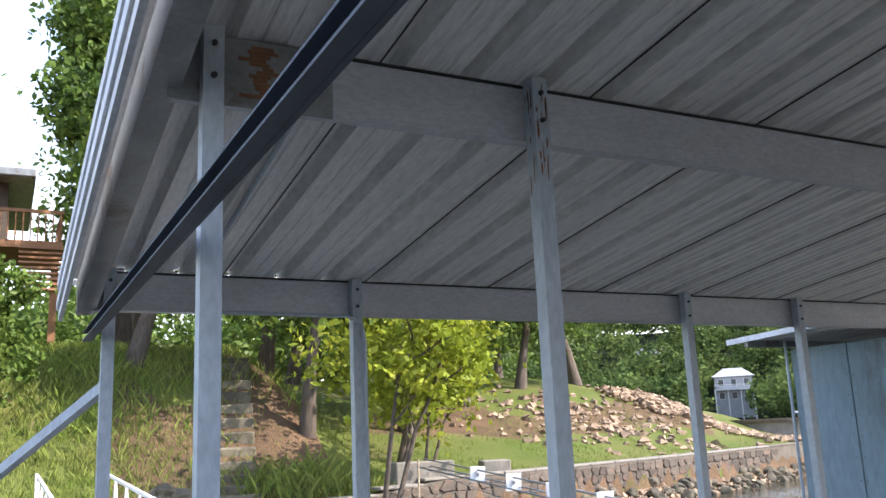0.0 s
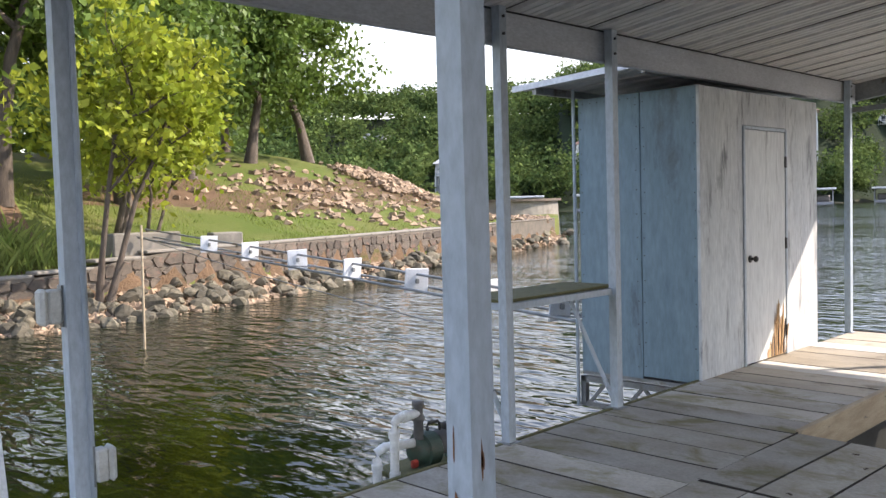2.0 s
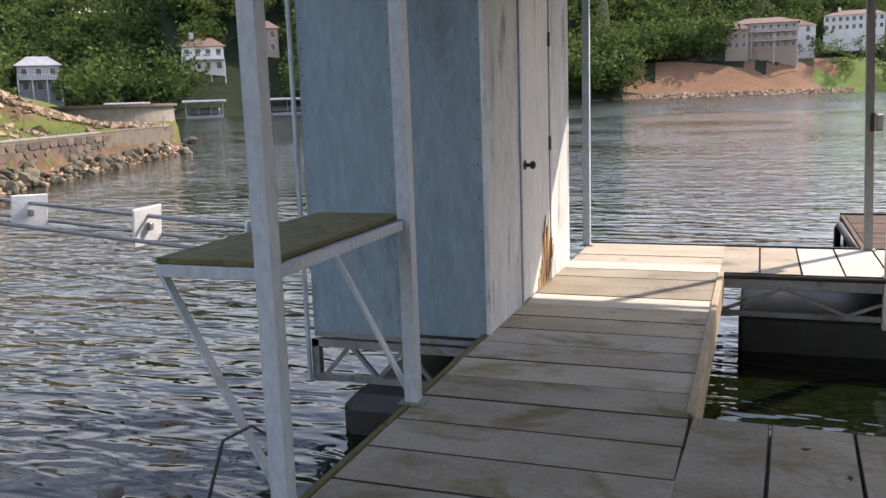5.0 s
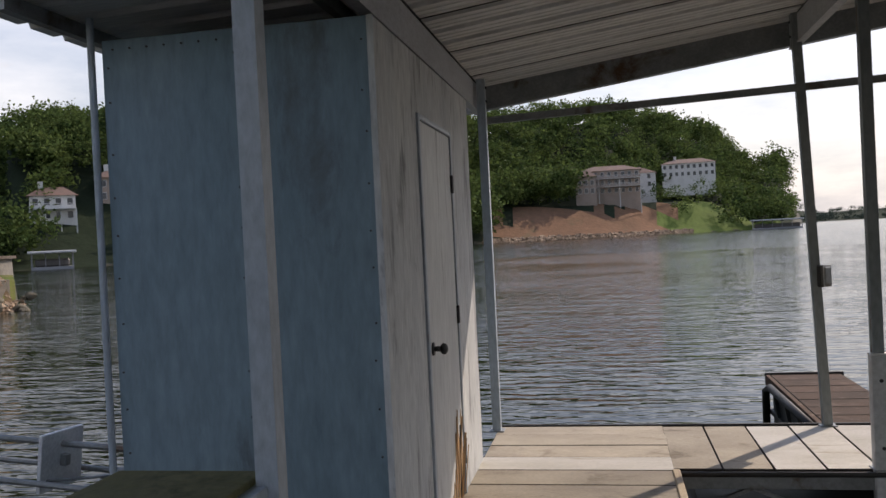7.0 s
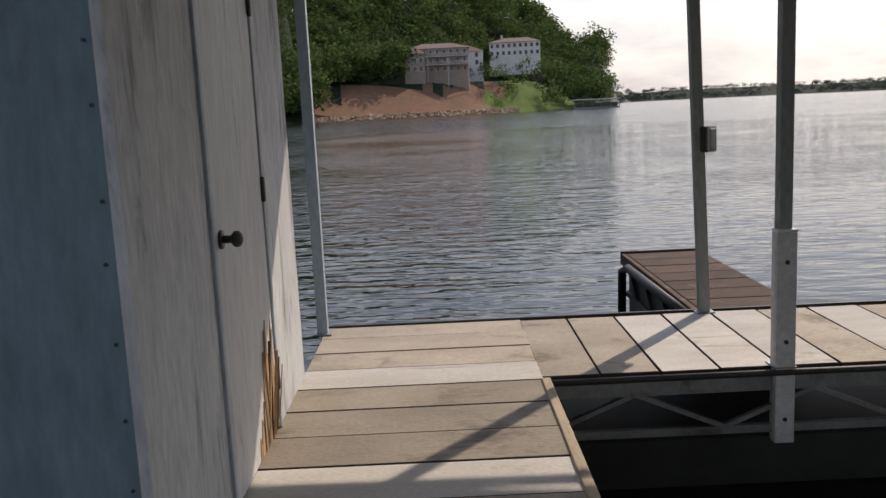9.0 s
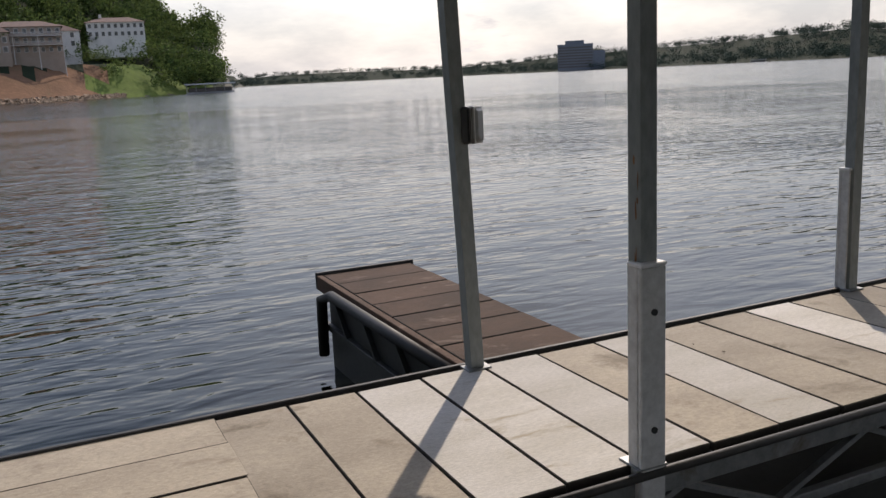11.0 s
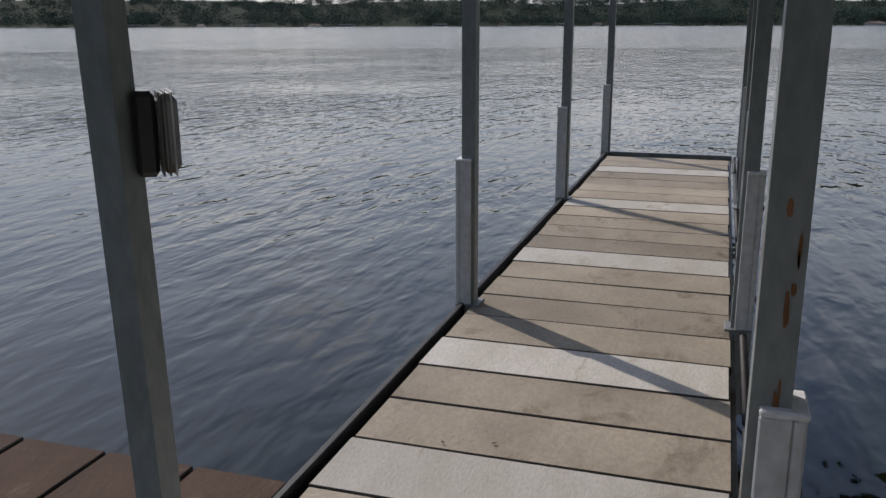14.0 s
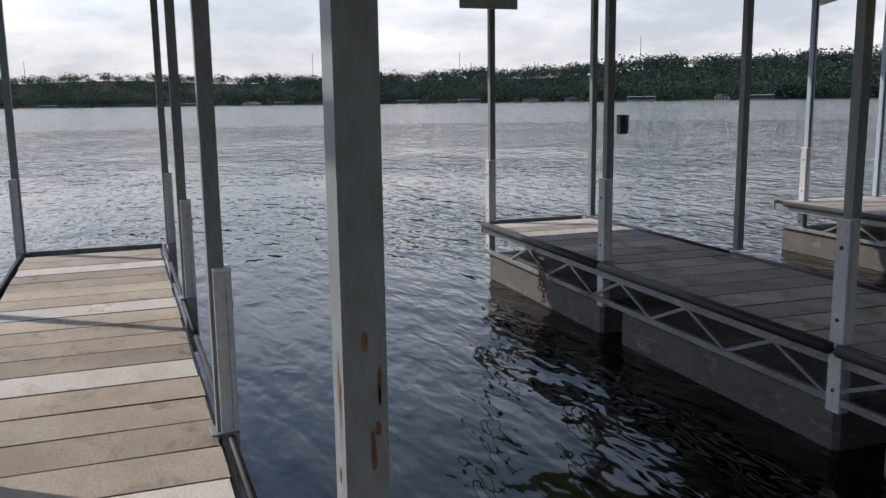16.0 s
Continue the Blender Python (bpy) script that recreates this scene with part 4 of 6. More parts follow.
part("side_fender", bm, M_RUBBER, sp, "black tube fender hanging at the end", True)
for j in range(4):
    part("strut", barbm((0.0, 0.1 + 0.5 * j, -0.32), (0.0, 0.35 + 0.5 * j, -0.08), 0.03, 0.025), M_BLACKFLOAT, sp)
part("float", boxbm((0.022, 0.1, -0.95), (0.63, 2.06, -0.11), 0.04), M_BLACKFLOAT, sp)

# ---- shelf on the two walkway posts ----
sh = empty("wall_shelf", (0.31, -0.7, 0.84), "mossy plywood shelf on a pale steel frame between two posts", "shelf")
part("top", boxbm((-0.44, -0.54, -0.012), (-0.03, 0.60, 0.008), 0.003), M_ALGAE, sh, "moss-covered plywood top")
part("front_rail", boxbm((-0.11, -0.52, -0.055), (0.0, 0.57, -0.014), 0.002), M_STEEL, sh)
part("back_rail", boxbm((-0.445, -0.54, -0.055), (-0.415, 0.60, -0.014), 0.002), M_STEEL, sh)
for y in (-0.53, 0.57):
    part("end_rail", boxbm((-0.414, y - 0.015, -0.055), (-0.036, y + 0.015, -0.014), 0.002), M_STEEL, sh)
    part("brace", barbm((-0.42, y, -0.05), (-0.02, y, -0.80), 0.035, 0.012), M_STEEL, sh)

# ---- pump on its bracket ----
pl = empty("pump_stand", (0, 0, 0), "mossy timber pump platform bracketed to the walkway", "platform")
part("plank", boxbm((-0.12, -1.95, -0.075), (0.278, -1.33, -0.11), 0.006), M_ALGAE, pl)
part("bracket", barbm((0.3, -1.9, -0.35), (-0.1, -1.9, -0.09), 0.035, 0.02), M_GALV, pl)
part("bracket", barbm((0.3, -1.45, -0.35), (-0.1, -1.45, -0.09), 0.035, 0.02), M_GALV, pl)
PX, PY, PZ = 0.10, -1.69, 0.032
pump = empty("water_pump", (PX, PY, PZ), "green cast-iron water pump with grey electric motor", "pump")
pump.scale = (0.87, 0.87, 0.87)


def lathe(bm, a, b, profile, seg=24):
    """A turned body from a to b; profile: (share of the length, radius)."""
    a, b = Vector(a), Vector(b)
    d = (b - a)
    q = d.to_track_quat("Z", "Y").to_matrix()
    rings = []
    for s, r in profile:
        c = a + d * s
        rings.append([bm.verts.new(c + q @ Vector((math.cos(k * math.tau / seg) * r, math.sin(k * math.tau / seg) * r, 0))) for k in range(seg)])
    for r0, r1 in zip(rings, rings[1:]):
        for k in range(seg):
            bm.faces.new((r0[k], r0[(k + 1) % seg], r1[(k + 1) % seg], r1[k]))
    bm.faces.new(rings[0][::-1])
    bm.faces.new(rings[-1])
    return bm


bm = lathe(bmesh.new(), (0, 0.02, 0.02), (0, 0.33, 0.02), [(0, 0.07), (0.02, 0.082), (0.86, 0.082), (0.9, 0.078), (0.97, 0.07), (1, 0.05)])
motor = part("motor", bm, M_MOTOR, pump, "grey motor housing", True)
part("label", boxbm((0.066, 0.13, 0.02), (0.084, 0.24, 0.065), 0.002), M_LABEL, motor, "pale worn label plate")
part("capacitor_cover", lathe(bmesh.new(), (0, 0.10, 0.112), (0, 0.25, 0.112), [(0, 0.02), (0.06, 0.034), (0.94, 0.034), (1, 0.02)], 14), M_BLACK, motor, "", True)
bm = lathe(bmesh.new(), (0, -0.17, 0.0), (0, 0.02, 0.0), [(0, 0.05), (0.05, 0.085), (0.45, 0.095), (0.55, 0.108), (0.85, 0.112), (0.9, 0.10), (1, 0.085)], 28)
part("volute", bm, M_PUMP, pump, "dark green pump casing", True)
part("flange", lathe(bmesh.new(), (0, -0.11, 0.0), (0, -0.012, 0.0), [(0, 0.118), (1, 0.118)], 28), M_PUMP, pump)
for k in range(6):
    a = k * math.tau / 6
    part("bolt", barbm((0.108 * math.cos(a), -0.045, 0.108 * math.sin(a)), (0.108 * math.cos(a), -0.003, 0.108 * math.sin(a)), 0.016, sides=6), M_MOTOR, pump)
for y in (-0.1, 0.2):
    part("foot", boxbm((-0.075, y - 0.02, -0.123), (0.075, y + 0.02, -0.06), 0.006), M_PUMP, pump)
bm = bmesh.new()
tube(bm, [(0, -0.04, 0.10), (0, -0.045, 0.145), (0, -0.03, 0.165), (0, 0.05, 0.165), (0, 0.07, 0.145), (0, 0.07, 0.09)], 0.011, 8)
part("handle", bm, M_BLACK, pump, "black carrying handle", True)
part("outlet_neck", lathe(bmesh.new(), (0, -0.12, 0.06), (0, -0.12, 0.33), [(0, 0.05), (0.15, 0.034), (0.5, 0.032), (0.52, 0.042), (0.62, 0.042), (0.64, 0.032), (0.88, 0.03), (0.9, 0.04), (1, 0.038)], 16), M_MOTOR, pump, "grey outlet valve", True)
bm = bmesh.new()
tube(bm, [(0, -0.12, 0.25), (0, -0.25, 0.25), (0.0, -0.30, 0.245), (0.0, -0.325, 0.22), (0.0, -0.33, 0.18), (0.0, -0.335, 0.0), (0.01, -0.345, -0.15), (0.02, -0.35, -0.22), (0.03, -0.4, -0.25)], 0.03, 14)
part("discharge_pipe", bm, M_PVC, pump, "white plastic discharge pipe", True)
bm = bmesh.new()
tube(bm, [(0, -0.16, 0.06), (-0.05, -0.28, 0.06), (-0.09, -0.34, 0.055), (-0.11, -0.385, 0.03), (-0.11, -0.39, -0.02), (-0.11, -0.39, -0.3), (-0.11, -0.39, -0.75)], 0.03, 14)
part("suction_pipe", bm, M_PVC, pump, "white plastic suction pipe", True)
for a, b in (((0, -0.26, 0.25), (0, -0.215, 0.25)), ((0, -0.334, 0.13), (0, -0.335, 0.17)), ((0.008, -0.343, -0.13), (0.008, -0.341, -0.09)), ((-0.11, -0.39, -0.09), (-0.11, -0.39, -0.05)), ((-0.052, -0.285, 0.06), (-0.04, -0.245, 0.06)), ((-0.11, -0.39, -0.24), (-0.11, -0.39, -0.2))):
    part("coupling", barbm(a, b, 0.072, sides=16), M_PVC, pump)
part("red_tag", boxbm((0.04, -0.24, -0.08), (0.075, -0.19, -0.03), 0.008), M_RED, pump, "red plastic valve cap")
bm = bmesh.new()
tube(bm, [(PX + 0.02, PY + 0.27, PZ + 0.03), (PX + 0.0, PY + 0.32, PZ + 0.06), (0.12, -1.30, 0.26), (0.2, -1.25, 0.30), (0.27, -1.24, 0.26), (0.29, -1.24, 0.1)], 0.006, 6)
tagged(part("power_cord", bm, M_BLACK, None, "", True), "thin dark power cord from the pump to a post", "cord")

# ---- stand-off truss to the shore, with white reflector plates ----
ta, tb = Vector((-13.6, 3.2, 0.92)), Vector((-0.86, 1.75, 0.24))
tr = empty("standoff_truss", ta, "slim galvanised steel stand-off truss reaching from shore to dock", "truss")
axis = (tb - ta)
perp = Vector((0.1, 1, 0)).normalized()


def on_truss(s, side, up):
    return axis * s + perp * side + Vector((0, 0, up))


CH = ((-0.16, 0.0), (0.16, 0.0), (0.0, 0.17))
for sd, up in CH:
    part("chord", barbm(on_truss(0, sd, up), on_truss(1, sd, up), 0.035, sides=8), M_GALV, tr)
for j in range(14):
    s, s2 = j / 14, (j + 0.5) / 14
    part("lacing", barbm(on_truss(s, -0.16, 0), on_truss(s2, 0.16, 0), 0.016, sides=6), M_GALV, tr)
for s in (0.255, 0.385, 0.51, 0.63, 0.745, 0.85, 0.935):
    pt = empty("reflector_plate", ta + on_truss(s, 0, 0.09), "square white plastic plate on the truss", "plate", "white plates on the truss")
    part("plate", boxbm((-0.012, -0.15, -0.15), (0.012, 0.15, 0.15), 0.003), M_WHITE, pt)
    part("clip", boxbm((0.013, -0.02, -0.03), (0.05, 0.02, 0.03), 0.003), M_GALV, pt)
    pt.rotation_euler = (0.05 * math.sin(s * 40), 0.12, radians(-12) + 0.2 * math.sin(s * 23))
bm = bmesh.new()
tube(bm, [(-13.6, 3.0, 0.95), (-8.0, 2.3, 0.42), (-4.0, 1.9, 0.1), (-0.8, 1.5, -0.12)], 0.008, 6)
tagged(part("mooring_cable", bm, M_GALV, None, "", True), "thin slack mooring cable beside the truss", "cable")
tagged(part("depth_pole", barbm((-8.6, 0.7, -1.2), (-8.62, 0.75, 1.25), 0.035, sides=8), M_TIMBER), "thin pale pole standing in the water", "pole")

# ---- gangway with white railings ----
gw = empty("gangway", (0.25, -4.45, 0), "white steel gangway with tubular railings", "gangway")
GL = 12.6


def gz(x):
    return 0.02 + 0.035 * (-x)


for y in (-0.52, 0.55):
    part("stringer", barbm((0, y, gz(0) - 0.06), (-GL, y, gz(-GL) - 0.06), 0.05, 0.12), M_GALV, gw)
    rl = part("top_rail", barbm((-0.62, y, gz(-0.62) + 0.78), (-GL, y, gz(-GL) + 0.78), 0.045, 0.045), M_WHITE, gw)
    part("end_rail", barbm((-0.62, y, gz(-0.62) + 0.8), (-0.45, y, gz(-0.45)), 0.045, 0.045), M_WHITE, gw)
    for j in range(9):
        xa = -0.9 - j * 1.35
        part("upright", barbm((xa, y, gz(xa)), (xa, y, gz(xa) + 0.78), 0.035, 0.035), M_WHITE, gw)
        part("diagonal", barbm((xa, y, gz(xa) + 0.75), (xa - 0.65, y, gz(xa - 0.65)), 0.022, 0.022), M_WHITE, gw)
        part("diagonal", barbm((xa - 0.65, y, gz(xa - 0.65)), (xa - 1.32, y, gz(xa - 1.32) + 0.75), 0.022, 0.022), M_WHITE, gw)
gb = board_mesh("tread", 0.29, 0.98)
for j in range(42):
    o = link("tread", gb, M_SHADE, gw)
    x = -0.2 - j * 0.298
    o.location = (x, 0.015, gz(x) + 0.01)
    o.rotation_euler = (0, 0.035, 0)

# ---- shore: sea wall, riprap, steps ----
def polar(az, r, dz=0.0):
    x, y = r * math.cos(radians(az)), r * math.sin(radians(az))
    return Vector((x, y, ground_z(x, y) + dz))


def wall_line(d):
    """Points along the near bank, d metres behind the water's edge, evenly spaced by about 0.1 m."""
    out = []
    for a in np.arange(128.3, 212, 0.15):
        R, _ = shore(a)
        out.append(Vector(((R + d) * math.cos(radians(a)), (R + d) * math.sin(radians(a)), 0)))
    return out


line = wall_line(1.62)
cum = [0]
for a, b in zip(line, line[1:]):
    cum.append(cum[-1] + (b - a).length)
TOTAL = cum[-1]


def along(s):
    i = min(max(int(np.searchsorted(cum, s)) - 1, 0), len(line) - 2)
    t = (s - cum[i]) / max(cum[i + 1] - cum[i], 1e-6)
    p = line[i].lerp(line[i + 1], t)
    j = min(i + 8, len(line) - 1)
    k = max(i - 8, 0)
    d = (line[j] - line[k]).normalized()
    return p, d


def wall_top(p):
    st = sstep(p.y, 4.5, 0.5)
    return 0.62 - 0.34 * st


wall = empty("sea_wall", (0, 0, 0), "low mortared field-stone sea wall along the lake shore", "wall", kind="structure")
bm = bmesh.new()
prev = None
s = 0.0
while s < TOTAL:
    p, d = along(s)
    n = Vector((-d.y, d.x, 0))
    if n.dot(Vector((p.x, p.y, 0))) > 0:
        n = -n
    t = wall_top(p)
    ring = [bm.verts.new(q) for q in (p + n * 0.0 + Vector((0, 0, -0.7)), p + Vector((0, 0, t - 0.06)), p - n * 0.4 + Vector((0, 0, t - 0.06)), p - n * 0.4 + Vector((0, 0, -0.7)))]
    if prev:
        for k in range(4):
            bm.faces.new((prev[k], prev[(k + 1) % 4], ring[(k + 1) % 4], ring[k]))
    prev = ring
    s += 0.5
bmesh.ops.recalc_face_normals(bm, faces=bm.faces)
part("core", bm, M_MORTAR, wall)
rnd = random.Random(11)
stone_meshes = []
for k in range(14):
    bm = bmesh.new()
    m = rnd.randint(5, 7)
    ang = sorted((i + rnd.uniform(-0.28, 0.28)) * math.tau / m for i in range(m))
    w, h = 0.5, 0.5
    outer = [bm.verts.new((0.56 * math.copysign(abs(math.cos(a)) ** 0.6, math.cos(a)) * w * 2, 0.0, 0.56 * math.copysign(abs(math.sin(a)) ** 0.6, math.sin(a)) * h * 2)) for a in ang]
    inner = [bm.verts.new((v.co.x * 0.88, 1.0 + rnd.uniform(-0.2, 0.25), v.co.z * 0.88)) for v in outer]
    bm.faces.new(inner)
    for i in range(m):
        bm.faces.new((outer[i], outer[(i + 1) % m], inner[(i + 1) % m], inner[i]))
    bmesh.ops.recalc_face_normals(bm, faces=bm.faces)
    me = bpy.data.meshes.new("stone")
    bm.to_mesh(me)
    bm.free()
    me.materials.append(M_STONE)
    stone_meshes.append(me)
count = 0
for row in range(4):
    s = 0.2 + rnd.uniform(0, 0.3)
    while s < TOTAL - 0.2 and count < 298:
        p, d = along(s)
        far = p.length
        wd = rnd.uniform(0.26, 0.52) * (1.0 if far < 22 else 1.5)
        p, d = along(s + wd / 2)
        t = wall_top(p)
        lo = -0.45
        rows = 4 if t > 0.5 else 3
        if row < rows and p.y < 21.5:
            rh = (t - 0.1 - lo) / rows
            n = Vector((-d.y, d.x, 0))
            if n.dot(Vector((p.x, p.y, 0))) > 0:
                n = -n
            o = link("stone", rnd.choice(stone_meshes), None, wall)
            x = d if d.cross(Vector((0, 0, 1))).dot(n) < 0 else -d
            rot = Matrix((x, n, Vector((0, 0, 1)))).transposed().to_4x4()
            o.matrix_local = Matrix.Translation(p + Vector((0, 0, lo + rh * (row + 0.5) + rnd.uniform(-0.02, 0.02)))) @ rot @ Matrix.Rotation(rnd.uniform(-0.12, 0.12), 4, "Y") @ Matrix.Diagonal((wd * 1.03, 0.045, rh * 1.04, 1))
            count += 1
        s += wd + 0.02
s = 0.0
j = 0
while s < TOTAL - 1.3:
    p, d = along(s + 0.62)
    n = Vector((-d.y, d.x, 0))
    if n.dot(Vector((p.x, p.y, 0))) > 0:
        n = -n
    bm = boxbm((-0.615, -0.42, -0.06), (0.615, 0.012, 0.015), 0.02)
    o = part("cap", bm, M_CAP if p.y < 21.5 else M_MORTAR, wall)
    o.matrix_local = Matrix.Translation(p + Vector((0, 0, wall_top(p)))) @ Matrix((d, n, Vector((0, 0, 1)))).transposed().to_4x4()
    s += 1.24

# concrete blocks on the wall
for az, r, sz, hh in ((166.0, 15.1, 1.0, 0.42), (158.3, 16.6, 0.5, 0.28)):
    p = polar(az, r)
    o = tagged(part("concrete_block", boxbm((-0.28, -sz * 0.75, -0.15), (0.28, sz * 0.75, hh), 0.03), M_CAP), "weathered concrete block on the shore wall", "block", "shore blocks")
    o.location = (p.x, p.y, wall_top(p) + 0.0)
    o.rotation_euler = (0, 0, radians(az - 180 + 8))

# riprap
rock_meshes = []
for k in range(9):
    bm = bmesh.new()
    bmesh.ops.create_icosphere(bm, subdivisions=2, radius=0.5)
    sx = (rnd.uniform(0.8, 1.25), rnd.uniform(0.7, 1.1), rnd.uniform(0.55, 0.85))
    for v in bm.verts:
        q = v.co.copy()
        c = 1 + 0.45 * noise.noise(q * 1.7 + Vector((k * 7, 0, 0))) + 0.15 * noise.noise(q * 4.5 + Vector((0, k * 5, 0)))
        v.co = Vector((q.x * sx[0], q.y * sx[1], q.z * sx[2])) * c
    for _ in range(11):
        nrm = Vector((rnd.gauss(0, 1), rnd.gauss(0, 1), rnd.gauss(0, 1))).normalized()
        lim = rnd.uniform(0.22, 0.34)
        for v in bm.verts:
            ex = v.co.dot(nrm) - lim
            if ex > 0:
                v.co -= nrm * ex * 0.9
    me = bpy.data.meshes.new("rock")
    bm.to_mesh(me)
    bm.free()
    me.materials.append(M_ROCK)
    rock_meshes.append(me)
rip = empty("riprap", (0, 0, 0), "pile of angular tan riprap rocks at the water's edge", "rocks", kind="structure")
n_rock = 0
for a in np.arange(127.0, 206, 0.001):
    if n_rock >= 300:
        break
    if rnd.random() > 0.0052:
        continue
    R, near = shore(max(a, 128.2))
    tt = rnd.random()
    d = -0.5 + 2.0 * tt
    if a < 131 and rnd.random() < 0.4:
        d = rnd.uniform(-3.0, 1.2)
    r = R + d
    x, y = r * math.cos(radians(a)), r * math.sin(radians(a))
    sz = rnd.uniform(0.22, 0.62) * (1.1 if a < 150 else 0.95)
    o = link("rock", rnd.choice(rock_meshes), None, rip)
    o.location = (x, y, WATER - 0.06 + 0.27 * max(0, d + 0.3) + sz * 0.1)
    o.rotation_euler = (rnd.uniform(-0.5, 0.5), rnd.uniform(-0.5, 0.5), rnd.uniform(0, 6.28))
    o.scale = (sz, sz, sz)
    n_rock += 1


def stone_stuff(name, spots, label, material, lo, hi, seed):
    """Many small loose stones in one mesh."""
    r2 = random.Random(seed)
    vs, fs = [], []
    base = [(1, 0, 0), (-1, 0, 0), (0, 1, 0), (0, -1, 0), (0, 0, 1), (0, 0, -1)]
    tri = [(0, 2, 4), (2, 1, 4), (1, 3, 4), (3, 0, 4), (2, 0, 5), (1, 2, 5), (3, 1, 5), (0, 3, 5)]
    for p in spots:
        sz = r2.uniform(lo, hi)
        rot = Euler((r2.uniform(0, 6), r2.uniform(0, 6), r2.uniform(0, 6))).to_matrix()
        b = len(vs)
        for q in base:
            v = rot @ (Vector(q) * sz * r2.uniform(0.6, 1.15))
            vs.append((p[0] + v.x, p[1] + v.y, p[2] + v.z * 0.75))
        fs += [tuple(b + i for i in t) for t in tri]
    return tagged(link(name, mesh_of(name, vs, fs), material), label, "stones", kind="stuff")


spots = []
for _ in range(2600):
    a = rnd.uniform(127.5, 206)
    R, _n = shore(max(a, 128.2))
    d = rnd.uniform(-0.35, 1.5)
    x, y = (R + d) * math.cos(radians(a)), (R + d) * math.sin(radians(a))
    spots.append((x, y, WATER - 0.04 + 0.23 * max(0, d + 0.2)))
stone_stuff("loose_stones", spots, "small loose stones between the riprap rocks", M_RUBBLE, 0.06, 0.17, 3)
spots = []
for _ in range(2600):
    t = rnd.random()
    x = -28.5 + 5.0 * t + rnd.gauss(0, 0.9)
    y = 21.5 + 6.0 * t + rnd.gauss(0, 1.0)
    spots.append((x, y, ground_z(x, y) + 0.05 + max(0, 0.2 * (1 - t)) * rnd.random()))
for _ in range(350):
    x, y = rnd.gauss(-24.0, 2.2), rnd.gauss(15.5, 2.5)
    spots.append((x, y, ground_z(x, y) + 0.03))
stone_stuff("rubble_heap", spots, "heap of broken tan rubble stone on the slope", M_RUBBLE, 0.08, 0.3, 5)

# round terrace wall beyond the rubble
tw = empty("terrace_wall", (-31.5, 34.0, -0.3), "low curved tan stone terrace wall near the point", "wall")
bm = bmesh.new()
bmesh.ops.create_cone(bm, cap_ends=True, segments=48, radius1=4.0, radius2=3.9, depth=2.2, matrix=Matrix.Translation((0, 0, 0.7)))
part("drum", bm, M_CAP, tw)
bm = bmesh.new()
bmesh.ops.create_cone(bm, cap_ends=True, segments=48, radius1=4.1, radius2=4.1, depth=0.14, matrix=Matrix.Translation((0, 0, 1.87)))
part("coping", bm, M_STONE, tw)

# stone steps climbing the bank
st = empty("stone_steps", (0, 0, 0), "rough dark stone steps climbing the leafy bank", "steps", kind="structure")
for j in range(13):
    f = j / 12
    x, y = -14.9 - 6.2 * f, -0.9 + 1.3 * f
    z = ground_z(x, y)
    o = part("step", boxbm((-0.3, -0.6, -0.3), (0.24, 0.6, 0.07), 0.04), M_ROCK, st)
    o.location = (x, y, z)
    o.rotation_euler = (0.03 * math.sin(j * 3), 0.03 * math.sin(j * 2), radians(-12 + 5 * math.sin(j * 2.2)))
o = tagged(part("boulder", bmesh.new(), M_ROCK), "grey-tan boulder among leaves beside the steps", "rock")
bm = bmesh.new()
bmesh.ops.create_icosphere(bm, subdivisions=3, radius=0.4)
for v in bm.verts:
    v.co *= 1 + 0.7 * noise.noise(v.co * 3.5)
    v.co.z *= 0.75
bm.to_mesh(o.data)
bm.free()
o.location = (-14.8, -2.3, ground_z(-14.8, -2.3) + 0.1)


